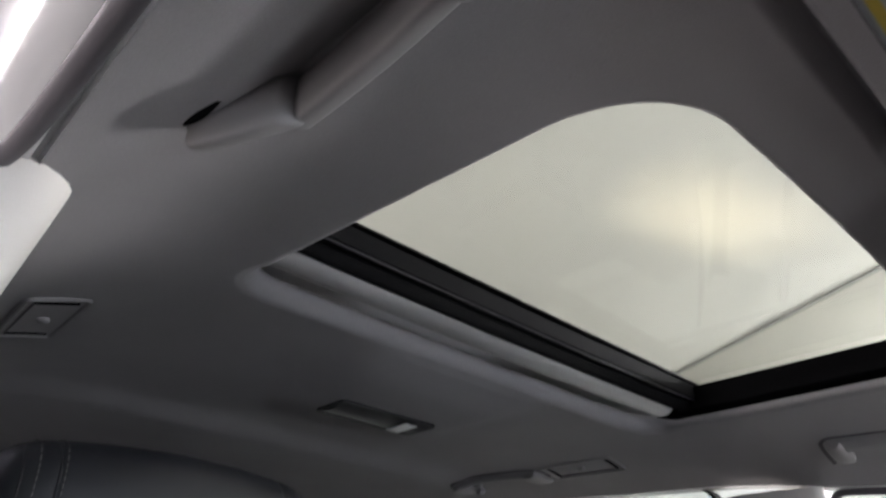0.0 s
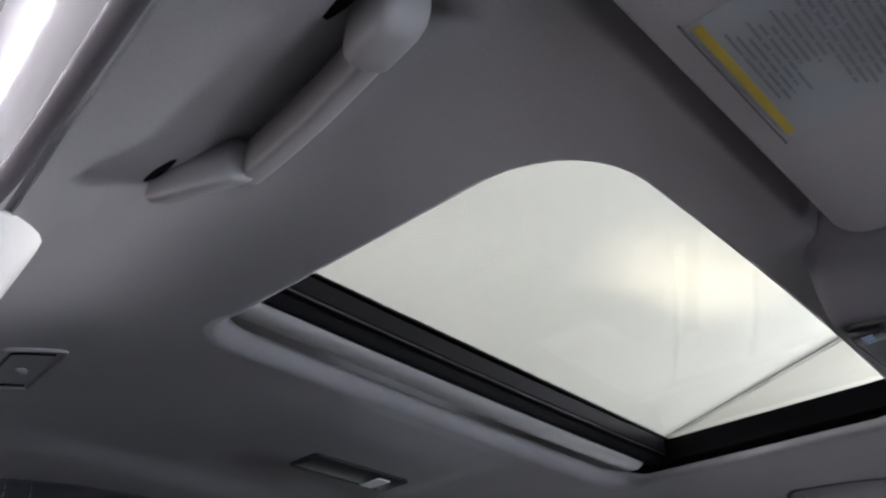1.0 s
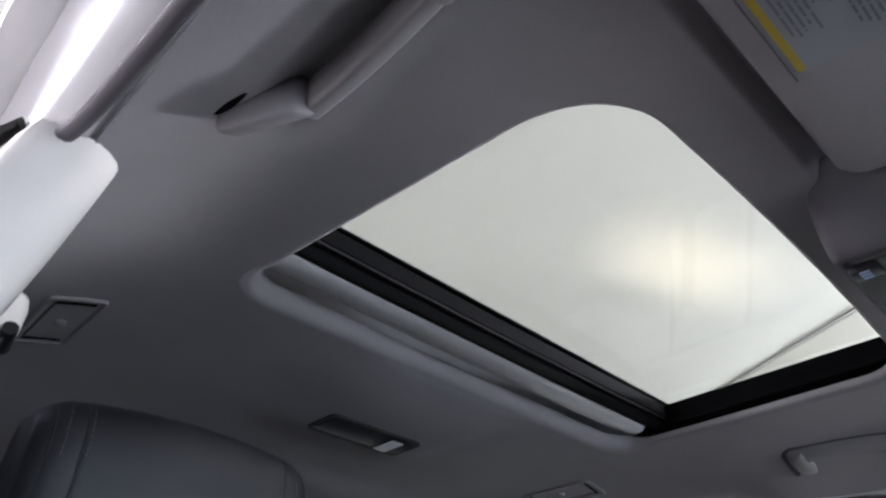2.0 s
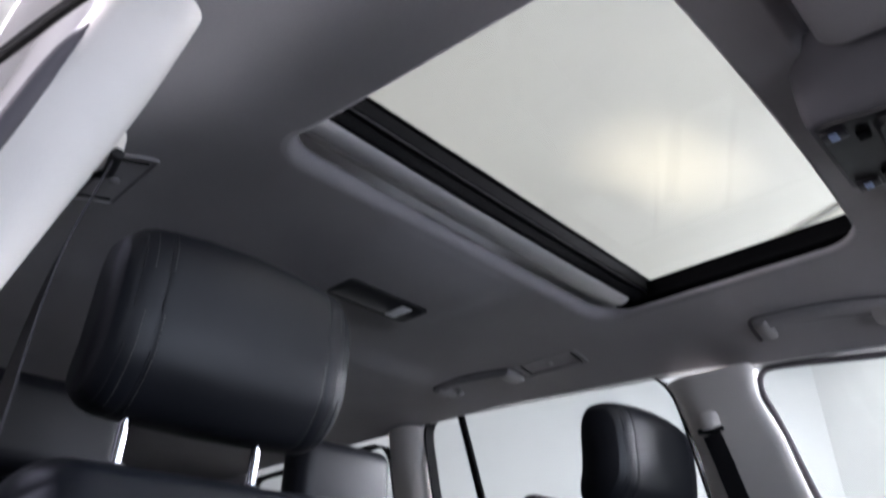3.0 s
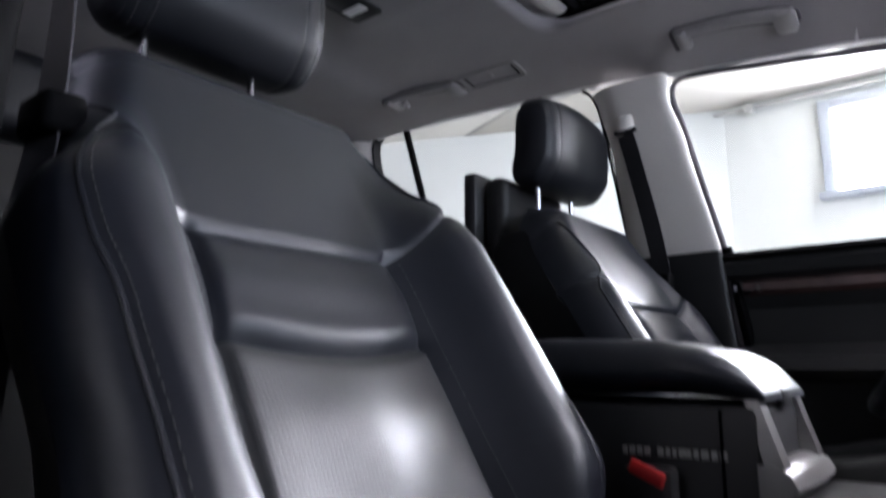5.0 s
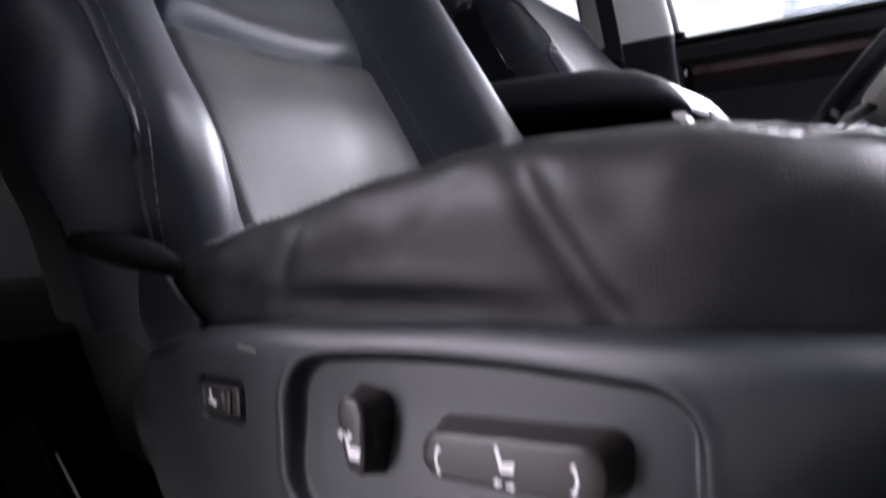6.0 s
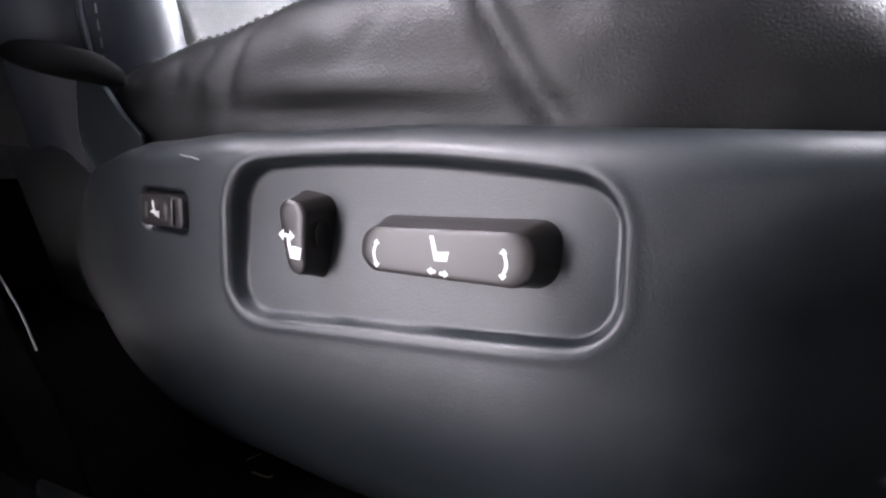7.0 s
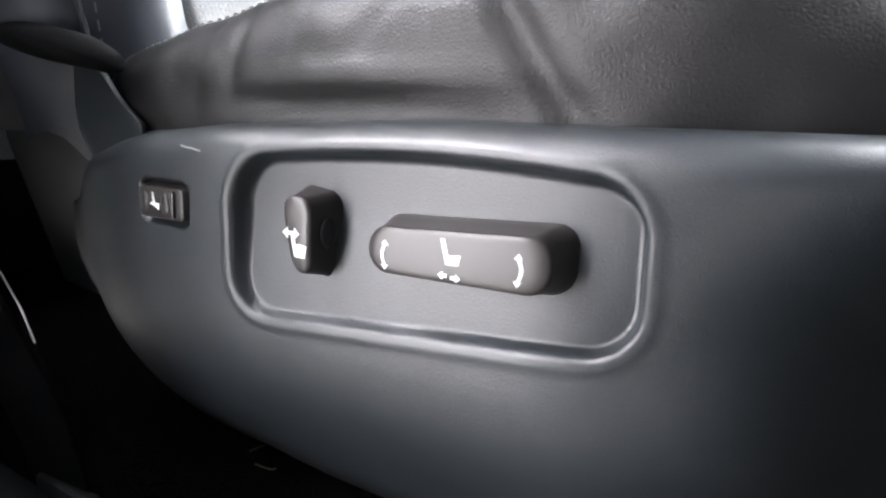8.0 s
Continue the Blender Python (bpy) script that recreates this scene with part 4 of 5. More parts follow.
def overhead_console():
    t = thing("overhead_console", (0.63, 0.04, 1.66), "dark overhead console with blue-lit lamp buttons", "overhead console")
    def ringat(x0, x1, y0, y1, z, r):
        return [(x, y, z - 0.12 * (x - 0.55)) for x, y in rounded_rect(x0, x1, y0, y1, r, 5)]
    part("housing", loft([ringat(0.566, 0.83, -0.100, 0.180, 1.722, 0.05), ringat(0.562, 0.82, -0.088, 0.168, 1.694, 0.04), ringat(0.560, 0.81, -0.072, 0.152, 1.664, 0.03), ringat(0.561, 0.80, -0.058, 0.138, 1.642, 0.02), ringat(0.563, 0.79, -0.050, 0.130, 1.634, 0.014), ringat(0.566, 0.78, -0.046, 0.126, 1.632, 0.010)]), CONSOLE_GREY, t, "padded grey housing")
    part("panel", loft([ringat(0.566, 0.778, -0.045, 0.125, 1.634, 0.012), ringat(0.569, 0.775, -0.042, 0.122, 1.6280, 0.012)]), BLACK, t, "black button panel")
    for y in (-0.026, 0.106):
        part("button", box(0.571, 0.597, y - 0.011, y + 0.011, 1.618, 1.626, r=0.002), LENS_DARK, t, "lamp button with pale blue print")
        for k in range(3):
            part("print", box(0.579, 0.588, y - 0.008 + 0.006 * k, y - 0.005 + 0.006 * k, 1.6172, 1.6184), ICON, t)
        part("grille", box(0.603, 0.616, 0.04 + (y - 0.04) * 0.75 - 0.008, 0.04 + (y - 0.04) * 0.75 + 0.008, 1.615, 1.622, r=0.001, seg=1), RUBBER, t)
    part("storage_lid", loft([ringat(0.622, 0.768, -0.030, 0.110, 1.628, 0.012), ringat(0.626, 0.764, -0.026, 0.106, 1.620, 0.012)]), BLACK, t)


overhead_console()


# ---- front seats ----
LEAN_X = 0.60


def back_face(z):
    """Middle of the backrest's front face, by height."""
    return 0.098 + LEAN_X * (1.25 - z)


BACK_N = Vector((1, 0, LEAN_X)).normalized()


def front_depth(s, z, raised=0.070):
    """How far the backrest stands proud of its middle plane, s metres to the side."""
    a = abs(s)
    up = step(1.20, 1.03, z) * step(0.68, 0.82, z)
    d = raised * up * step(0.122, lerp(0.182, 0.196, step(0.76, 0.87, z)), a)
    d += 0.008 * bell(z - 0.995, 0.03) * step(0.145, 0.10, a)
    d += 0.010 * bell(z - 0.88, 0.05) * step(0.14, 0.04, a)
    return d


OUT_W = [(0.66, 0.19), (0.74, 0.226), (0.78, 0.238), (0.82, 0.252), (0.88, 0.249), (0.96, 0.258), (1.03, 0.262), (1.10, 0.215), (1.18, 0.188), (1.235, 0.170)]
IN_W = [(0.66, 0.20), (0.74, 0.245), (0.80, 0.264), (0.88, 0.258), (0.96, 0.252), (1.03, 0.250), (1.10, 0.236), (1.18, 0.215), (1.235, 0.190)]
SIDE_SEAM = [(0.70, 0.220), (0.78, 0.221), (0.84, 0.224), (0.87, 0.224), (0.93, 0.229), (1.02, 0.243), (1.06, 0.226), (1.12, 0.18)]     # by z: from the middle to the piping


def back_width(z, outer):
    """Half width of the backrest on its door side or its console side."""
    return curve_at(OUT_W if outer else IN_W, z)


def yoke_z(s):
    return 1.043 + 0.050 * step(0.120, 0.24, abs(s))


def seat_columns():
    """Columns across the backrest front: a list of (kind, fraction)."""
    cols = []
    for k in range(15):
        cols.append(("L", k / 14))
    for k in range(1, 35):
        cols.append(("C", k / 34))
    for k in range(1, 15):
        cols.append(("R", k / 14))
    return cols


def seat_back(t, yc):
    outboard = math.copysign(1, yc)
    rows = [("low", k / 30) for k in range(31)] + [("mid", k / 12) for k in range(1, 13)] + [("top", k / 22) for k in range(1, 23)]
    cols = seat_columns()
    zb = 0.66
    grid_v = []
    for rk, rf in rows:
        line = []
        for ck, cf in cols:
            def lateral(z):
                w = back_width(z, (ck == "R") == (outboard > 0))
                c = lerp(0.128, 0.121, step(0.7, 1.05, z)) + 0.05 * step(1.08, 1.25, z)
                if ck == "C":
                    return lerp(-c, c, 0.5 - 0.5 * math.cos(math.pi * (0.04 + 0.92 * cf)) / math.cos(math.pi * 0.04))
                e = cf if ck == "R" else 1 - cf
                m = min(curve_at(SIDE_SEAM, z), lerp(c, w, 0.84))
                return (1 if ck == "R" else -1) * (lerp(c, m, e * 14 / 9) if e < 9 / 14 else lerp(m, w, (1 - (1 - (e * 14 - 9) / 5) ** 1.5)))
            z = 1.0
            for _ in range(3):
                s = lateral(z)
                zy = yoke_z(s)
                z1 = 0.936 + 0.014 * min(1.0, abs(s) / 0.12) ** 2
                ztop = 1.222 - 0.03 * step(0.15, 0.26, abs(s))
                rf2 = 0.5 - 0.5 * math.cos(math.pi * rf)
                rf3 = lerp(rf, rf2, 0.6)
                zb = 0.66 + (0.088 * step(0.185, 0.235, abs(s)) if yc < 0 else 0.0)
                z = lerp(zb, z1, rf3) if rk == "low" else lerp(z1, zy, rf3) if rk == "mid" else lerp(zy, ztop, rf3)
            s = lateral(z)
            w = back_width(z, s * outboard > 0)
            c = lerp(0.128, 0.121, step(0.7, 1.05, z)) + 0.05 * step(1.08, 1.25, z)
            d = front_depth(s, z, 0.070 if yc < 0 else 0.020)
            a = abs(s)
            # rolled outer edge
            e = min(1.0, max(0.0, (a - (w - 0.048)) / 0.048))
            d -= 0.078 * (1 - math.sqrt(max(0.0, 1 - e * e)))
            # seams
            if z < zy + 0.004:
                d -= 0.007 * bell(a - c, 0.006)
            d -= 0.006 * bell(z - zy, 0.005)
            if a < c + 0.003:
                d -= 0.007 * bell(z - z1, 0.006)
                d += 0.007 * bell(z - z1 - 0.018, 0.014) * step(c, c - 0.04, a)
            # a second panel line on each side cushion
            d -= (0.005 if yc < 0 else 0.001) * bell(a - min(curve_at(SIDE_SEAM, z), lerp(c, w, 0.84)), 0.005) * step(1.09, 1.04, z)
            # soft pulls in the hide
            d += 0.0022 * math.sin(55 * s + 2.0 * math.sin(9 * z)) * step(0.78, 0.86, z) * step(0.945, 0.90, z) * step(c, c - 0.05, a)
            d += 0.0009 * noise.noise((s * 14, z * 9, yc * 3))
            p = Vector((back_face(z), yc + s, z)) + BACK_N * d
            line.append(p)
        grid_v.append(line)
    # rounded top, drawn over to the rear
    top = grid_v[-1]
    mid = [Vector((back_face(1.22) - 0.088, p.y, p.z)) for p in top]
    for k in range(1, 9):
        a = math.pi / 2 * k / 8
        line = []
        for p, q in zip(top, mid):
            line.append(Vector((q.x + (p.x - q.x) * math.cos(a), yc + (p.y - yc) * (1 - 0.03 * (1 - math.cos(a))), p.z + 0.026 * math.sin(a))))
        grid_v.append(line)
    nlow, nmid = 31, 12
    r1, r2, r3 = nlow - 1, nlow + nmid - 1, len(grid_v) - 1
    c1, c2, c3 = 14, 48, 62

    def patch(name, j0, j1, i0, i1, m, label=""):
        bm = bmesh.new()
        vs = [[bm.verts.new(grid_v[j][i]) for i in range(i0, i1 + 1)] for j in range(j0, j1 + 1)]
        for a, b in zip(vs, vs[1:]):
            for k in range(len(a) - 1):
                bm.faces.new((a[k], a[k + 1], b[k + 1], b[k]))
        return part(name, bm, m, back, label, sharp=80)
    # rear shell, closing the body behind
    bm = bmesh.new()
    rings = []
    for line in grid_v[::3] + [grid_v[-1]]:
        a, b = line[0], line[-1]
        zz = (a.z + b.z) / 2
        ring = []
        for k in range(19):
            u = (0, 0.004, 0.012, 0.025, 0.045, 0.075, 0.12, 0.2, 0.35, 0.5, 0.65, 0.8, 0.88, 0.925, 0.955, 0.975, 0.988, 0.996, 1)[k]
            y = lerp(a.y, b.y, u)
            deep = 0.115 * (1 - (1 - min(1, min(u, 1 - u) / 0.11)) ** 3) ** 0.8
            ring.append((lerp(a.x, b.x, u) - deep * step(1.27, 1.15, zz), y, zz - 0.01 * deep))
        rings.append(ring)
    loft(rings, bm, caps=False, closed=False)
    back = part("backrest", bm, HIDE_SOFT, t, "black leather backrest with stitched panels", sharp=80)
    patch("bolster", 0, r2, 0, c1, HIDE, "padded side bolster")
    patch("bolster", 0, r2, c2, c3, HIDE, "padded side bolster")
    patch("centre_panel", 0, r1, c1, c2, HIDE_HOLES, "perforated leather centre panel")
    patch("lumbar_panel", r1, r2, c1, c2, HIDE)
    patch("yoke", r2, r3, 0, c3, HIDE, "smooth leather shoulder panel")
    # raised piping along the outer seams
    for ci in (5, c3 - 5):
        part("piping", tube([grid_v[j][ci] + BACK_N * 0.0008 for j in range(1, len(grid_v) - 9)], 0.0021, 8), HIDE, back, "stitched leather piping")
    # stitches along both edges of the centre panel and the side cushions
    bm = bmesh.new()
    for ci, cj, w, lift, r in ((c1 - 1, c1, 0, 0.0012, 0.0004), (c2 + 1, c2, 0, 0.0012, 0.0004), (5, 6, 0.45, 0.0008, 0.0006), (c3 - 5, c3 - 6, 0.45, 0.0008, 0.0006)):
        line = [grid_v[j][ci].lerp(grid_v[j][cj], w) + BACK_N * lift for j in range(0, r2)]
        for a, b in zip(line, line[1:]):
            n = max(1, int((b - a).length / 0.0065))
            for q in range(n):
                tube([a.lerp(b, (q + 0.15) / n), a.lerp(b, (q + 0.75) / n)], r, 4, bm)
    tagged(part("stitching", bm, DULL_THREAD, back, "pale thread stitches"), kind="stuff")
    return grid_v


def headrest(t, yc):
    """Pad with a flat front, bound edges and two chrome posts."""
    far = yc > 0
    x0, zc = 0.024, 1.405 if far else 1.395
    yc += 0.004 if far else 0.014
    PROFILE = []
    for i in range(36):
        a = 2 * math.pi * i / 36
        c, s = math.cos(a), math.sin(a)
        sx = math.copysign(abs(c) ** 0.64, c)
        sz = math.copysign(abs(s) ** 0.52, s)
        x = (0.050 if sx > 0 else 0.040) * sx
        z = 0.093 * sz
        PROFILE.append((x + 0.02 * z - 0.022 * step(-0.02, -0.10, z), z - 0.006 * sx))
    W = 0.147 if far else 0.139
    us = [-1, -0.985, -0.95, -0.915, -0.90, -0.885, -0.83, -0.78, -0.745, -0.727, -0.72, -0.713, -0.695, -0.65, -0.4, 0, 0.4, 0.65, 0.695, 0.713, 0.72, 0.727, 0.745, 0.78, 0.83, 0.885, 0.90, 0.915, 0.95, 0.985, 1]
    rings = []
    for u in us:
        shrink = 1 - (0.17 * ((abs(u) - 0.74) / 0.26) ** 3.0 if abs(u) > 0.74 else 0) - 0.016 * bell(abs(u) - 0.72, 0.009) - 0.008 * bell(abs(u) - 0.90, 0.008)
        bow = 0.010 * (1 - u * u)
        rings.append([(x0 + x * shrink + (bow if x > 0 else 0), yc + u * W, zc + z * shrink + (0.012 * (1 - u * u) if z > 0 else -0.006 * (1 - u * u))) for x, z in PROFILE])
    hr = part("headrest", loft(rings), HIDE_HEAD, t, "thick black leather headrest", sharp=70)
    for i, r in ((10, 0.0013), (len(us) - 11, 0.0013), (4, 0.0010), (len(us) - 5, 0.0010)):
        part("piping", tube([p for (px, pz), p in zip(PROFILE, rings[i]) if px > -0.022], r, 8), HIDE_HEAD, hr, "stitched leather piping")
    # stitches beside the seams
    bm = bmesh.new()
    for i in (12, len(us) - 13, 6, len(us) - 7):
        line = [Vector(p) for (px, pz), p in zip(PROFILE, rings[i]) if px > 0.0]
        line = [p + Vector((p.x - x0, 0, (p.z - zc) * 0.5)).normalized() * 0.0006 for p in line[len(line) // 2:] + line[:len(line) // 2]]
        for a, b in zip(line, line[1:]):
            n = max(1, round((b - a).length / 0.006))
            for q in range(n):
                if (b - a).length < 0.04:
                    tube([a.lerp(b, (q + 0.2) / n), a.lerp(b, (q + 0.8) / n)], 0.00045, 4, bm)
    tagged(part("stitching", bm, DULL_THREAD, hr), kind="stuff")
    yc -= 0.030 if far else 0.014
    for s in (-1, 1):
        part("post", tube([(0.016, yc + s * 0.073, 1.20), (0.018, yc + s * 0.073, 1.31)], 0.0053, 14), CHROME, hr, "chrome headrest post")
        part("post_collar", tube([(0.013, yc + s * 0.073, 1.238), (0.0135, yc + s * 0.073, 1.256)], 0.012, 12), BLACK, hr)


RIDGE = [(0.37, 0.756), (0.397, 0.767), (0.435, 0.776), (0.482, 0.787), (0.564, 0.804), (0.627, 0.813), (0.70, 0.812), (0.75, 0.804), (0.80, 0.782), (0.85, 0.74)]
MIDDLE = [(0.34, 0.722), (0.46, 0.736), (0.64, 0.762), (0.76, 0.765), (0.83, 0.74), (0.87, 0.71)]


def cushion(t, yc, near):
    """Seat cushion: raised edges, lower middle, wrinkled side."""
    stations = [0.392 + 0.0030 * k for k in range(159)]
    ns, nr, nc = 34, 8, 22
    grid_v = []
    for x in stations:
        zr, zm = curve_at(RIDGE, x), curve_at(MIDDLE, x)
        f = step(0.78, 0.88, x)
        line = []
        g = 1 - step(0.392, 0.44, x)
        rid, foot = 0.182 - 0.03 * f - 0.012 * g ** 2, 0.211 - 0.01 * f - 0.03 * g ** 2
        zlow = 0.708 + 0.03 * g ** 2
        for side in (-1, 1):
            half = []
            for k in range(ns):
                u = k / (ns - 1)
                s = lerp(foot, rid, u ** 1.6) + 0.011 * math.sin(math.pi * u) ** 1.0
                z = lerp(zlow, zr - 0.006, math.sin(math.pi / 2 * u) ** 0.9)
                z = lerp(z, zlow + (z - zlow) * 0.9, f)
                # creases of the hide
                dx = x - lerp(0.686, 0.634, (z - 0.735) / 0.07)
                cr = -0.0028 * bell(dx, 0.0072) * step(0.715, 0.745, z) + 0.0012 * bell(dx - 0.016, 0.012) * step(0.72, 0.75, z)
                cr += -0.0042 * bell(z - 0.7425 - 0.02 * (x - 0.60), 0.0048) * bell(x - 0.575, 0.055)
                cr += 0.0030 * bell(z - 0.752, 0.006) * bell(x - 0.60, 0.07)
                cr += 0.0018 * noise.noise((x * 16, z * 26, side * 3.0)) + 0.0012 * noise.noise((x * 40, z * 55, 4.0))
                for q, amp in ((0.478, 0.0005), (0.498, 0.0008), (0.520, 0.0010), (0.556, 0.0004)):
                    cr -= amp * bell(x - q - 0.16 * (z - 0.75), 0.0038) * step(0.728, 0.755, z)
                cr -= 0.0010 * bell(x - 0.60 - 0.9 * (z - 0.775), 0.007) * step(0.745, 0.775, z)
                half.append((s + cr - 3.6 * max(0.0, min(x, 0.81) - 0.695) ** 2, z))
            for k in range(1, nr + 1):
                u = k / nr
                s = rid - 0.045 * u
                z = zr - 0.006 + 0.004 * math.sin(math.pi * min(1, u * 1.1)) - 0.002 * u
                half.append((s, z))
            s0, z0 = half[-1]
            for k in range(1, nc // 2 + 1):
                u = k / (nc // 2)
                s = lerp(s0, 0, u)
                z = lerp(z0, zm, step(0, 0.42, u)) - 0.004 * bell(u - 0.40, 0.05)
                half.append((s, z))
            if side < 0:
                line += [(yc - s, z) for s, z in half]
            else:
                line += [(yc + s, z) for s, z in reversed(half[:-1])]
        grid_v.append([Vector((x, y, z)) for y, z in line])
    # drop the front lip
    for j, x in enumerate(stations):
        f = step(0.785, 0.868, x)
        for p in grid_v[j]:
            p.z = lerp(p.z, 0.715 + (p.z - 0.715) * 0.35, f ** 2)
    n = len(grid_v[0])
    a0, a1 = ns - 1, ns + nr - 1
    cut = [0, a0, a1, n - 1 - a1, n - 1 - a0, n - 1]

    def patch(name, i0, i1, m, label="", parent=None):
        bm = bmesh.new()
        vs = [[bm.verts.new(v) for v in line[i0:i1 + 1]] for line in grid_v]
        for a, b in zip(vs, vs[1:]):
            for k in range(len(a) - 1):
                bm.faces.new((a[k], a[k + 1], b[k + 1], b[k]))
        return part(name, bm, m, parent or t, label, sharp=80)
    cu = patch("seat_cushion", cut[2], cut[3], HIDE_SEAT, "black leather seat cushion")
    patch("cushion_side", cut[0], cut[1], HIDE_SOFT, "creased soft leather side", cu)
    patch("cushion_side", cut[4], cut[5], HIDE_SOFT, "creased soft leather side", cu)
    patch("cushion_edge", cut[1], cut[2], HIDE_SEAT, "raised leather edge", cu)
    patch("cushion_edge", cut[3], cut[4], HIDE_SEAT, "raised leather edge", cu)
    fr = grid_v[-1]
    part("cushion_front", loft([fr, [Vector((p.x + 0.012, p.y, p.z - 0.02)) for p in fr], [Vector((p.x + 0.006, p.y, 0.65)) for p in fr]], caps=False, closed=False), HIDE, cu)
    bm, bright = bmesh.new(), bmesh.new()
    for i in (a0 + 1, n - 2 - a0):
        out = -1 if i < n // 2 else 1
        line = [grid_v[j][i - 5 if out < 0 else i + 5] + Vector((0, 0.0010 * out, 0.0005)) for j in range(0, len(grid_v) - 20, 2)]
        for j, (a, b) in enumerate(zip(line, line[1:])):
            tube([a.lerp(b, 0.12), a.lerp(b, 0.66)], 0.0005 if j < 24 else 0.00025, 4, bright if j < 24 else bm)
    tagged(part("edge_stitching", bright, THREAD, cu, "pale thread stitches"), kind="stuff")
    # the seam that turns down at the front corner
    for sgn in (-1, 1):
        pts = smooth_line([(0.742, yc + sgn * 0.180, 0.806), (0.764, yc + sgn * 0.196, 0.787), (0.776, yc + sgn * 0.209, 0.766), (0.780, yc + sgn * 0.216, 0.742)], 5)
        for a, b in zip(pts, pts[1:]):
            tube([a.lerp(b, 0.15), a.lerp(b, 0.65)], 0.0003, 4, bm)
    tagged(part("stitching", bm, DULL_THREAD, cu, "pale thread stitches"), kind="stuff")


def icon(bm, cx, cz, y, size, shape):
    """Flat print on the side of a switch, facing the door. shape: lists of (x, z) outlines."""
    for poly in shape:
        loft([[(cx + x * size, y + q, cz + z * size) for x, z in poly] for q in (0.0, 0.0004)], bm)


SEAT_ICON = [[(-0.30, 0.50), (-0.16, 0.52), (-0.02, 0.02), (0.42, 0.08), (0.34, -0.24), (-0.10, -0.26)]]
TWO_WAY = [[(-0.40, -0.40), (-0.22, -0.26), (-0.22, -0.34), (-0.06, -0.34), (-0.06, -0.46), (-0.22, -0.46), (-0.22, -0.54)],
           [(0.46, -0.44), (0.28, -0.30), (0.28, -0.38), (0.10, -0.38), (0.10, -0.50), (0.28, -0.50), (0.28, -0.58)]]


def arc_arrow(flip):
    """One outline: a bowed shaft with a head at both ends."""
    s = -1 if flip else 1
    mid = [(s * (-0.14 + 0.42 * (1 - (k / 4 - 1) ** 2) * 0.5), lerp(-0.62, 0.62, k / 8)) for k in range(9)]
    (x0, z0), (x1, z1) = mid[0], mid[-1]
    right = [(x + 0.10, z) for x, z in mid]
    left = [(x - 0.10, z) for x, z in reversed(mid)]
    return [[(x0, z0 - 0.30), (x0 + 0.26, z0)] + right + [(x1 + 0.26, z1), (x1, z1 + 0.30), (x1 - 0.26, z1)] + left + [(x0 - 0.26, z0)]]


def knob(name, t, face, base, y0, h, m, edge=0.0030):
    """A switch standing on the shield: base outline below, smaller face above, both in (x, z)."""
    n = len(face)
    cx = sum(p[0] for p in face) / n
    cz = sum(p[1] for p in face) / n
    rings = [[(x, y0 + 0.004, z) for x, z in base]]
    for f, q in ((0.0, 0.0), (0.45, 0.30), (0.80, 0.62), (0.97, 0.84), (1.0, 0.90)):
        rings.append([(lerp(a[0], b[0], f), y0 - h * q, lerp(a[1], b[1], f)) for a, b in zip(base, face)])
    for inset, q in ((0.0003, 0.935), (0.0009, 0.965), (0.0017, 0.985), (edge, 1.0), (edge * 1.6, 1.008), (edge * 2.4, 1.012)):
        ring = []
        for x, z in face:
            l = math.hypot(x - cx, z - cz)
            k = 1 - min(0.9, inset / l)
            ring.append((cx + (x - cx) * k, y0 - h * q, cz + (z - cz) * k))
        rings.append(ring)
    return part(name, loft(rings), m, t, sharp=75)


SHIELD_TOP = [(0.30, 0.672), (0.36, 0.700), (0.411, 0.7155), (0.466, 0.7265), (0.535, 0.7325), (0.64, 0.738), (0.90, 0.739)]


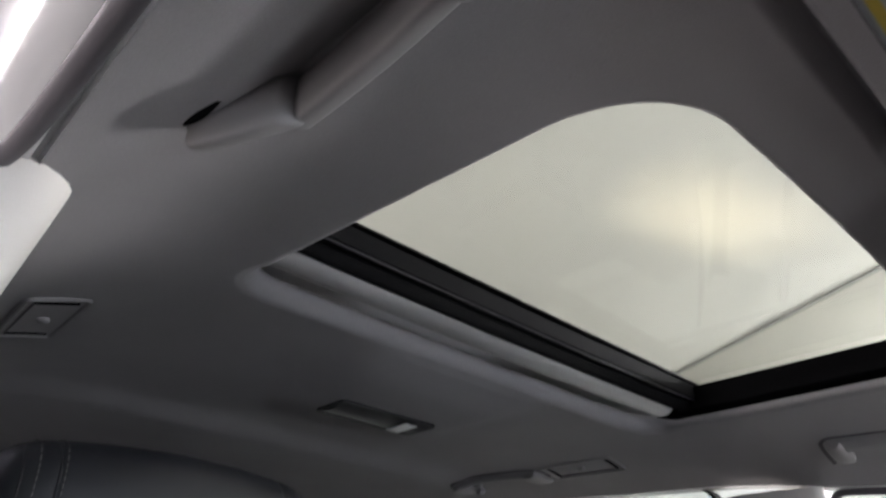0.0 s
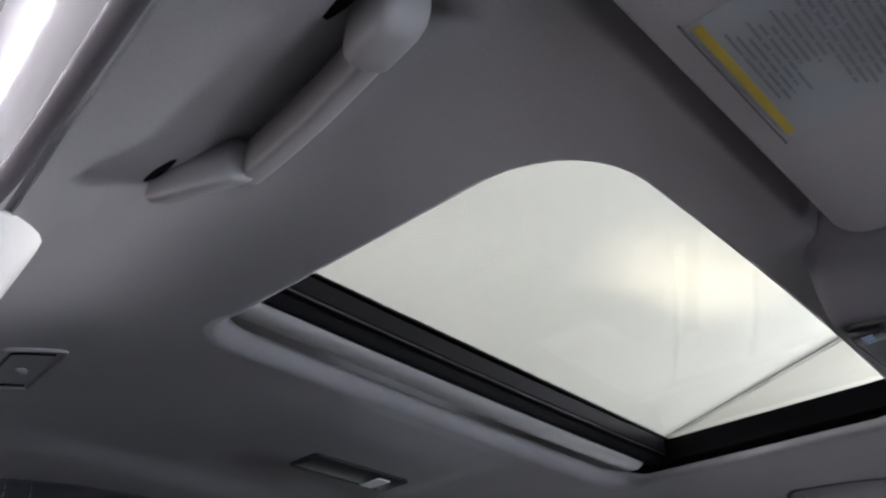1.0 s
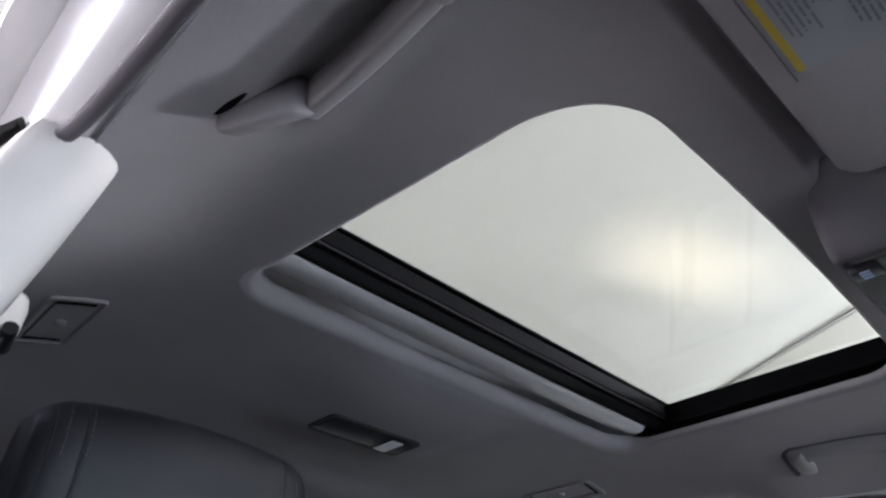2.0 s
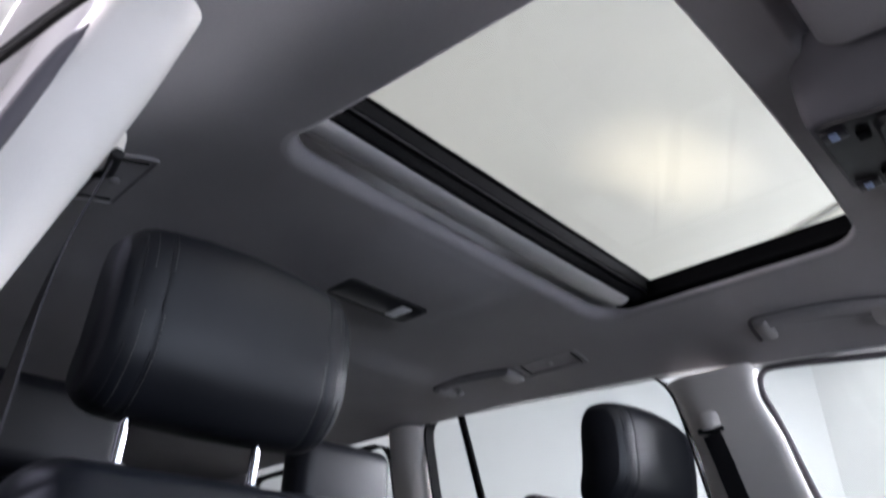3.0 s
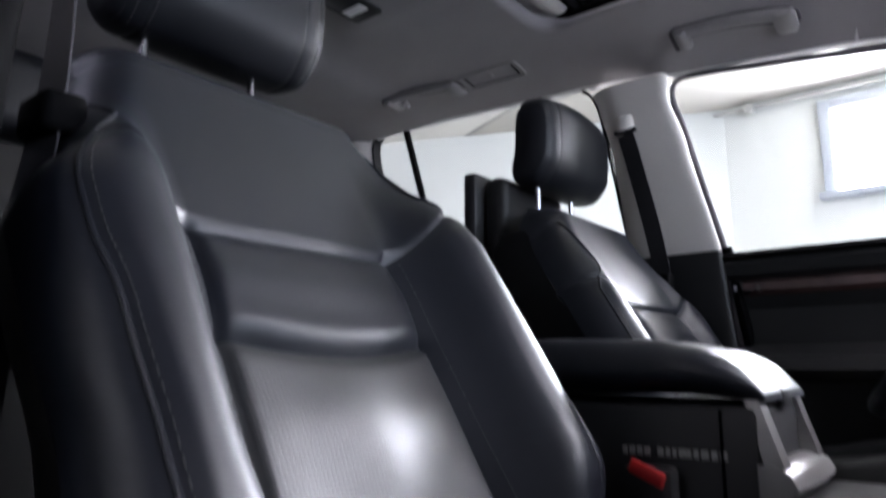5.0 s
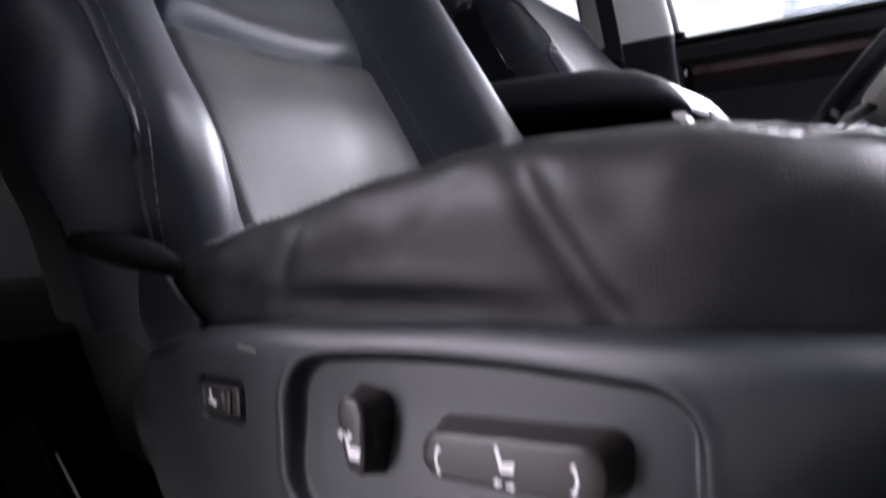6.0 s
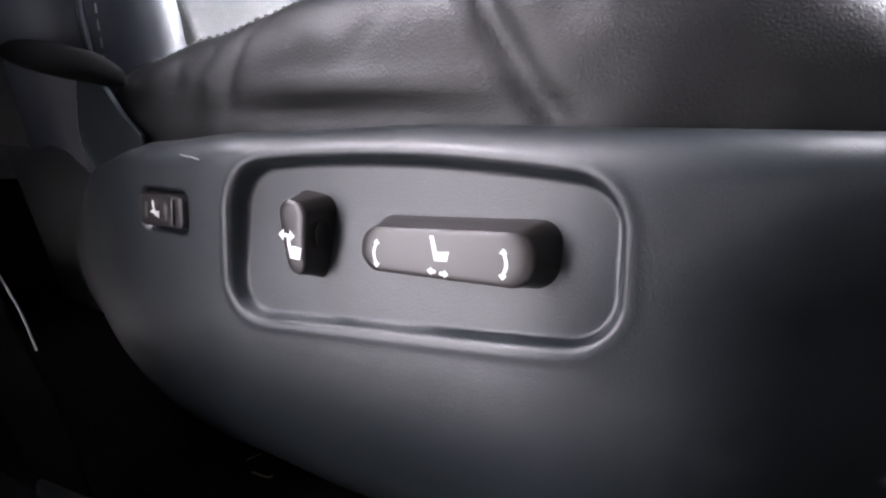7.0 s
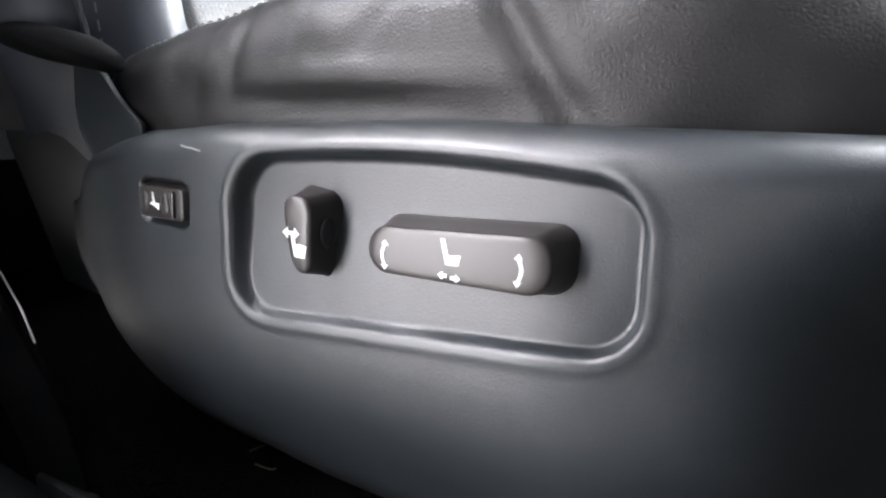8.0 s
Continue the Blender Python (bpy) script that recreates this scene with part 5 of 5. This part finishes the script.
def side_shield(t, yc):
    """Moulded plastic side of the passenger seat with the switch recess."""
    X0, X1, Z0, ZT = 0.30, 0.93, 0.506, 0.735
    def rect(x, z, x0, x1, z0, z1, r):
        dx, dz = max(x0 + r - x, x - x1 + r), max(z0 + r - z, z - z1 + r)
        return math.hypot(max(dx, 0), max(dz, 0)) + min(max(dx, dz), 0) - r
    def surf(x, z, e):
        y = -0.6795 + 0.0045 * step(0.54, 0.46, x) + 0.060 * step(0.47, 0.28, x) ** 1.3
        # front end bends inward, most low down, in place of shade cast there
        low = step(0.738, 0.665, z)
        y += lerp(17.0, 46.0, low) * max(0.0, min(x, 0.765) - lerp(0.68, 0.664, low)) ** 3 + lerp(0.4, 1.35, low) * max(0.0, x - 0.765)
        y += 0.112 * max(0.0, (0.655 - z) / 0.149) ** 2.1
        y += 0.016 * (1 - math.sqrt(max(0.0, 1 - e * e)))
        # recess: its lower edge rises a little towards the front, its upper one bows
        zl = 0.6530 + 0.095 * (x - 0.56)
        zu = 0.7262 - 0.75 * (x - 0.640) ** 2
        d = rect(x, z, 0.5375, 0.7140, zl, zu, lerp(0.021, 0.0165, step(0.60, 0.68, x)))
        sharp = step(0.672, 0.658, z - 0.09 * (x - 0.56)) + step(0.700, 0.712, x)
        y += lerp(0.0054, 0.0098, step(0.65, 0.705, z - 0.05 * (x - 0.56))) * step(0.0012, lerp(-0.0042, -0.0028, min(1.0, sharp)), d) - 0.0006 * bell(d - 0.0036, 0.0022)
        d2 = rect(x, z, 0.4685, 0.5070, 0.6840, 0.7035, 0.005)
        y += 0.005 * step(0.0012, -0.0008, d2)
        return y
    xs, zs = [], []
    x = X0
    while x < X1:
        xs.append(x)
        x += 0.0012 if 0.46 < x < 0.73 else 0.005
    z = Z0
    while z < ZT:
        zs.append(z)
        z += 0.0008 if 0.645 < z < 0.668 else 0.0012 if z > 0.638 else 0.005
    zs.append(ZT)
    bm = bmesh.new()
    rows = []
    for b in zs:
        row = []
        for a in xs:
            top = curve_at(SHIELD_TOP, a)
            zz = b if b < 0.64 else 0.64 + (b - 0.64) * (top - 0.64) / (ZT - 0.64)
            zz += 0.095 * (a - 0.56) * step(0.638, 0.648, b) * step(0.70, 0.666, b) * step(0.50, 0.53, a) * step(0.76, 0.72, a)
            e = max(0.0, (b - (ZT - 0.015)) / 0.015)
            row.append(bm.verts.new((a, surf(a, zz, e), zz)))
        rows.append(row)
    rows.append([bm.verts.new((v.co.x, v.co.y + 0.03, v.co.z + 0.001)) for v in rows[-1]])
    for a, b in zip(rows, rows[1:]):
        for k in range(len(a) - 1):
            bm.faces.new((a[k], a[k + 1], b[k + 1], b[k]))
    sh = part("side_shield", bm, SHIELD, t, "dark grained plastic side shield", sharp=80)
    FLOOR = -0.6700
    # upright switch for the backrest
    def shape1(grow):
        out = []
        for x, z in rounded_rect(0.5740 - grow, 0.5890 + grow, 0.6765 - grow, 0.7065 + grow * 0.7, 0.0062, 7):
            low = step(0.698, 0.674, z)
            out.append((x + lerp(0.0046, -0.0008, (x - 0.5740) / 0.015) * low, z - 0.10 * (x - 0.5815)))
        return out
    k1 = knob("backrest_switch", sh, shape1(0), shape1(0.0034), FLOOR, 0.0148, KNOB, 0.0042)
    fy = FLOOR - 0.0151
    bm = bmesh.new()
    icon(bm, 0.5828, 0.6870, fy, 0.0094, [[(-0.42, 0.56), (-0.22, 0.60), (-0.16, 0.10), (0.06, 0.14), (0.46, 0.08), (0.36, -0.44), (-0.20, -0.42), (-0.34, 0.10)]])
    part("symbol", bm, WHITE_MARK, k1, "white seat symbol", smooth=False)
    bm = bmesh.new()
    icon(bm, 0.5790, 0.6922, fy, 0.0088, [[(-0.5, 0.0), (-0.2, 0.26), (-0.2, 0.09), (0.2, 0.09), (0.2, 0.26), (0.5, 0.0), (0.2, -0.26), (0.2, -0.09), (-0.2, -0.09), (-0.2, -0.26)]])
    part("arrow", bm, WHITE_MARK, k1, smooth=False)
    # dark bulge whose colour stands in for shade in a finger dimple
    bm = bmesh.new()
    bmesh.ops.create_uvsphere(bm, u_segments=16, v_segments=10, radius=0.0052)
    for v in bm.verts:
        v.co = Vector((0.5908 + v.co.x * 0.20, -0.6765 + v.co.y * 0.85, 0.6925 + v.co.z * 1.15))
    part("dimple_shade", bm, BLACK, k1)
    # long switch that moves the seat
    def shape2(grow):
        out = []
        for x, z in rounded_rect(0.6170 - grow, 0.6885 + grow, 0.6815 - grow * 0.8, 0.6998 + grow * 0.8, 0.0078, 8):
            u = (x - 0.617) / 0.0715
            out.append((x, z + 0.0045 * u + 0.0024 * (1 - u) ** 2 * step(0.694, 0.684, z) - 0.0020 * (1 - 2 * abs(u - 0.5)) * (z < 0.69) + 0.0010 * (1 - 2 * abs(u - 0.5)) * (z > 0.69)))
        return out
    k2 = knob("slide_switch", sh, shape2(0), shape2(0.0034), FLOOR, 0.0150, KNOB, 0.0032)
    fy = FLOOR - 0.01535
    bm = bmesh.new()
    icon(bm, 0.6520, 0.6938, fy, 0.0112, SEAT_ICON)
    part("symbol", bm, WHITE_MARK, k2, "white seat symbol", smooth=False)
    for poly in TWO_WAY:
        bm = bmesh.new()
        icon(bm, 0.6520, 0.6912, fy, 0.0104, [poly])
        part("arrow", bm, WHITE_MARK, k2, smooth=False)
    for ax, az, flip in ((0.6245, 0.6905, True), (0.6785, 0.6930, False)):
        bm = bmesh.new()
        icon(bm, ax, az, fy, 0.0058, arc_arrow(flip))
        part("arrow", bm, WHITE_MARK, k2, smooth=False)
    # small rocker for the lumbar support
    LY = -0.6720
    face, base = rounded_rect(0.4712, 0.5045, 0.6862, 0.7012, 0.0035, 5), rounded_rect(0.4702, 0.5056, 0.6850, 0.7024, 0.0038, 5)
    k3 = knob("lumbar_switch", sh, face, base, LY, 0.0068, KNOB, 0.0016)
    bm = bmesh.new()
    icon(bm, 0.4840, 0.6932, LY - 0.00700, 0.0074, [[(-0.28, 0.70), (-0.12, 0.70), (0.02, 0.02), (0.46, 0.05), (0.40, -0.40), (-0.30, -0.10), (-0.46, -0.14), (-0.46, 0.02), (-0.20, 0.06)]])
    part("symbol", bm, WHITE_MARK, k3, "white seat symbol", smooth=False)
    part("rocker_ridge", box(0.4968, 0.4992, LY - 0.0082, LY - 0.004, 0.6875, 0.7000, r=0.0008), KNOB, k3)
    for x in (0.4762, 0.4915):
        bm = bmesh.new()
        bmesh.ops.create_uvsphere(bm, u_segments=14, v_segments=10, radius=0.0038)
        for v in bm.verts:
            v.co = Vector((x + v.co.x * 0.85, LY - 0.0066 + v.co.y * 0.28, 0.6935 + v.co.z * 1.35))
        part("finger_pad", bm, KNOB, k3)
    part("fluff", tube(smooth_line([(0.5050, -0.6786, 0.7214), (0.5090, -0.6788, 0.7208), (0.5130, -0.6790, 0.7206), (0.5185, -0.6792, 0.7198)], 4), 0.00045, 5), THREAD, sh, "pale loose thread")
    # cover of the backrest hinge: a slanted crease parts its outer face from the side turned to the rear
    def hinge(u, v):
        x = lerp(0.10, 0.459, u)
        top = curve_at([(0.10, 0.84), (0.16, 0.835), (0.30, 0.795), (0.36, 0.778), (0.404, 0.767), (0.423, 0.756), (0.448, 0.736), (0.459, 0.729)], x)
        z = lerp(0.56, top, v)
        xr = 0.383 - (z - 0.726) * 0.95
        q = xr - x
        fall = q * 0.5 + math.sqrt(q * q * 0.25 + 0.000012)
        y = -0.6645 + 1.7 * min(fall, 0.040) + 0.12 * max(0.0, fall - 0.040) + 0.18 * max(0.0, 0.70 - z) ** 1.0 - 0.05 * max(0.0, x - xr)
        return (x, y, z)
    bm = grid(60, 30, hinge)
    bm.verts.ensure_lookup_table()
    edge = [v.co.copy() for v in bm.verts][-60:]
    loft([edge, [p + Vector((0, 0.0008, 0.0007)) for p in edge], [p + Vector((0, 0.003, 0.0004)) for p in edge]], bm, caps=False, closed=False)
    side = [Vector(hinge(1.0, k / 29)) for k in range(30)]
    loft([side, [p + Vector((0.0007, 0.0008, 0)) for p in side], [p + Vector((0.0004, 0.003, 0)) for p in side]], bm, caps=False, closed=False)
    part("hinge_cover", bm, SHIELD, t, "dark plastic hinge cover")
    # soft flap at the foot of the backrest, hanging over the hinge cover
    path = smooth_line([(0.220, -0.630, 0.782), (0.290, -0.652, 0.777), (0.338, -0.668, 0.774), (0.369, -0.675, 0.772), (0.402, -0.677, 0.767), (0.428, -0.676, 0.763), (0.442, -0.673, 0.759), (0.448, -0.667, 0.755)], 6)
    n = len(path)
    part("skirt_flap", tube(path, [(0.0125 - 0.005 * step(0.6, 1.0, k / (n - 1))) * math.sqrt(max(0.02, 1 - max(0.0, (k - n + 6) / 5) ** 2)) for k in range(n)], 16, flat=0.7), SKIRT, t, "soft black flap under the backrest")


def belt_anchor():
    """Lower strap of the belt, fixed beside the seat."""
    t = thing("belt_anchor", (0.42, -0.70, 0.51), "dark belt strap with a bright edge fixed low beside the seat", "seat belt")
    pts = smooth_line([(0.335, -0.712, 0.665), (0.368, -0.706, 0.612), (0.405, -0.702, 0.570), (0.430, -0.702, 0.520)], 5)
    part("strap", band(pts, 0.046, 0.003, (0.8, 0.1, 0.6)), RUBBER, t)
    part("bright_edge", tube(smooth_line([(0.366, -0.7005, 0.653), (0.380, -0.7, 0.640), (0.392, -0.7, 0.629), (0.404, -0.7, 0.612)], 5), 0.0007, 6), SILVER, t, "bright metal edge")
    part("anchor_plate", box(0.405, 0.455, -0.708, -0.698, 0.507, 0.540, r=0.003), BLACK, t)


belt_anchor()


def straw(points, r):
    single("straw_bit", tube(smooth_line(points, 4), r, 5), STRAW, "dry pale straw bit lying on the black carpet", "straw", "bits on the carpet")


straw([(0.449, -0.592, 0.5075), (0.457, -0.593, 0.5085), (0.463, -0.591, 0.5078), (0.464, -0.588, 0.5075)], 0.0006)
straw([(0.433, -0.583, 0.5075), (0.436, -0.578, 0.5090), (0.436, -0.572, 0.5085)], 0.0004)


def front_seat(yc, near):
    label = "black leather front passenger seat with a switch panel on its side" if near else "black leather driver's seat beside the console"
    t = thing("front_seat", (0.45, yc, 0.505), label, "car seat", "front seats")
    seat_back(t, yc)
    headrest(t, yc)
    cushion(t, yc, near)
    part("base", box(0.36, 0.79, yc - 0.10, yc + 0.10, 0.506, 0.71, r=0.02), BLACK, t)
    if near:
        side_shield(t, yc)
    else:
        part("side_shield", box(0.36, 0.86, yc - 0.228, yc - 0.205, 0.56, 0.73, r=0.008), SHIELD, t)
    return t


front_seat(-0.447, True)
front_seat(0.455, False)


# ---- between and behind the seats ----
def centre_console():
    t = thing("centre_console", (0.45, 0, 0.505), "black centre console with a padded armrest lid", "centre console")
    # lid: sides and rounded front
    def lid(x):
        f = step(0.45, 0.536, x)
        top = curve_at([(0.0, 0.946), (0.30, 0.944), (0.42, 0.939), (0.47, 0.930), (0.502, 0.916), (0.523, 0.898), (0.532, 0.885), (0.536, 0.879)], x)
        low = lerp(0.878, 0.872, f)
        w = lerp(0.115, 0.096, f ** 2)
        sec = rounded_rect(-w, w, low, top, min(0.026, (top - low) / 2.1), 6)
        return [(x, y, z) for y, z in sec]
    part("armrest_lid", loft([lid(x) for x in [-0.03, -0.015, 0.0, 0.1, 0.2, 0.3, 0.36, 0.40] + [0.42 + 0.01 * k for k in range(12)] + [0.532, 0.536]]), HIDE, t, "padded black leather armrest lid", sharp=60)
    part("console_body", box(-0.04, 0.530, -0.105, 0.105, 0.488, 0.868, r=0.012), BLACK, t)
    part("seam_strip", box(0.491, 0.494, -0.1075, -0.10, 0.60, 0.862), RUBBER, t)
    prof = [(0.516, 0.873), (0.530, 0.873), (0.551, 0.805), (0.533, 0.800)]
    for s in (-1, 1):
        part("silver_bracket", loft([[(x, y, z) for x, z in prof] for y in (s * 0.072, s * 0.100)]), SILVER, t, "silver console trim")
    scoop = [(0.528, 0.808), (0.546, 0.808), (0.562, 0.799), (0.569, 0.786), (0.556, 0.772), (0.528, 0.772)]
    part("silver_scoop", loft([[(x - 0.006 * (abs(y) > 0.09), y, z) for x, z in scoop] for y in (-0.102, -0.096, -0.05, 0.0, 0.05, 0.096, 0.102)]), SILVER, t, "silver lower trim")
    part("latch", box(0.528, 0.538, -0.02, 0.02, 0.862, 0.884, r=0.004), BLACK, t)
    part("front_tray", box(0.530, 1.10, -0.10, 0.10, 0.488, 0.775, r=0.02), BLACK, t)
    part("gear_gaiter", loft([[(0.80 + r * math.cos(a), r * 0.8 * math.sin(a), z) for a in (2 * math.pi * k / 16 for k in range(16))] for r, z in ((0.055, 0.774), (0.045, 0.79), (0.03, 0.82), (0.014, 0.85))]), HIDE, t)
    part("gear_knob", loft([[(0.80 + r * math.cos(a), r * math.sin(a), z) for a in (2 * math.pi * k / 14 for k in range(14))] for r, z in ((0.012, 0.85), (0.022, 0.87), (0.027, 0.90), (0.024, 0.925), (0.010, 0.935))]), HIDE, t)

    t.location = (0.462, 0, 0.524)


centre_console()


def belt_buckle():
    t = thing("belt_buckle", (0.40, -0.135, 0.70), "black seat belt buckle with a red release button", "belt buckle")
    part("buckle_body", box(0.375, 0.430, -0.150, -0.122, 0.70, 0.806, r=0.006), BLACK, t)
    bm = box(0.384, 0.424, -0.1525, -0.1485, 0.792, 0.808, r=0.002)
    bmesh.ops.rotate(bm, verts=bm.verts, cent=(0.404, -0.15, 0.80), matrix=Matrix.Rotation(radians(22), 3, "Y"))
    part("release_button", bm, RED, t, "red release button")
    part("strap", box(0.385, 0.42, -0.142, -0.134, 0.50, 0.70), BELT, t)
    t.location = (0.435, -0.137, 0.716)


belt_buckle()
# small faint print on the console side
_t = thing("console_label", (0.40, -0.107, 0.815), "small white print on the console side", "label")
_rng = random.Random(3)
for _x0, _x1 in ((0.393, 0.424), (0.434, 0.462), (0.466, 0.512)):
    _x = _x0
    while _x < _x1:
        _w = _rng.uniform(0.004, 0.008)
        part("print_bar", box(_x, _x + _w, -0.1072, -0.1052, 0.829, 0.838), THREAD, _t, smooth=False)
        _x += _w + 0.003


def steering_wheel():
    c = Vector((0.715, 0.447, 1.005))
    tilt = Matrix.Rotation(radians(-48), 3, "Y")
    t = thing("steering_wheel", c, "black leather steering wheel with a pale hub", "steering wheel")
    f = lambda a, r, h=0: c + tilt @ Vector((r * math.cos(a), r * math.sin(a), h))
    part("rim", tube([f(2 * math.pi * k / 40, 0.188) for k in range(40)], 0.0165, 10, closed=True, up=tilt @ Vector((0, 0, 1))), HIDE, t)
    bm = loft([[f(2 * math.pi * k / 24, r, h) for k in range(24)] for r, h in ((0.085, -0.06), (0.088, -0.02), (0.07, 0.0), (0.03, 0.006))])
    part("hub", bm, TRIM, t, "pale airbag hub")
    for a in (90, 210, 330):
        part("spoke", tube([f(radians(a), 0.08, -0.02), f(radians(a), 0.18, -0.002)], [0.022, 0.014], 8, flat=0.5), BLACK, t)
    part("column", tube([f(0, 0, -0.05), f(0, 0, -0.42)], 0.05, 12), BLACK, t)


steering_wheel()


def rear_seat(yc, label):
    t = thing("rear_seat", (-0.3, yc, 0.505), label, "car seat", "second-row seats")
    rings = []
    for k in range(12):
        u = k / 11
        z = lerp(0.72, 1.30, u)
        x = -0.36 - 0.20 * u
        w = 0.24 - 0.03 * step(0.8, 1, u)
        rings.append([(x + dx, yc + dy, z) for dx, dy in [(0.03 * (1 - (2 * i / 12 - 1) ** 2) + 0.02 * abs(2 * i / 12 - 1), lerp(-w, w, i / 12)) for i in range(13)]] + [(x - 0.10, yc + w, z), (x - 0.10, yc - w, z)])
    part("backrest", loft(rings), HIDE_SOFT, t)
    rings = []
    for k in range(10):
        x = lerp(-0.45, -0.02, k / 9)
        z = 0.70 + 0.02 * k / 9 - 0.05 * step(0.75, 1, k / 9)
        rings.append([(x, yc + y, zz) for y, zz in rounded_rect(-0.24, 0.24, 0.55, z, 0.03, 4)])
    part("cushion", loft(rings), HIDE_SOFT, t)
    bm = box(-0.66, -0.56, yc - 0.13, yc + 0.13, 1.335, 1.498, r=0.035, seg=4)
    hr = part("headrest", bm, HIDE_HEAD, t, "rounded black headrest")
    for s in (-1, 1):
        part("post", tube([(-0.61, yc + s * 0.06, 1.27), (-0.61, yc + s * 0.06, 1.37)], 0.006, 8), CHROME, hr)


rear_seat(-0.42, "black leather second-row seat behind the passenger seat")
rear_seat(0.215, "black leather second-row seat behind the driver's seat")


def hanger():
    """Black tray panel fixed behind the driver's headrest."""
    t = thing("seat_back_screen", (-0.11, 0.36, 1.05), "black screen panel mounted behind the driver's headrest", "screen")
    bm = box(-0.150, -0.118, 0.275, 0.575, 1.07, 1.362, r=0.008)
    part("screen_case", bm, BLACK, t)
    part("cushion_pad", box(-0.116, -0.060, 0.30, 0.56, 1.12, 1.352, r=0.022, seg=4), HIDE_SOFT, t, "rounded black pad")
    part("clamp_arm", tube([(-0.07, 0.40, 1.29), (0.0, 0.40, 1.27)], 0.009, 8), BLACK, t)

    t.location = (-0.075, 0.350, 1.030)


hanger()
_bm = tube(smooth_line([(0.466, -0.640, 0.507), (0.473, -0.635, 0.509), (0.480, -0.636, 0.507), (0.486, -0.631, 0.508)], 4), 0.0006, 4)
single("carpet_fluff", _bm, THREAD, "pale thread lying on the black carpet", "fluff")
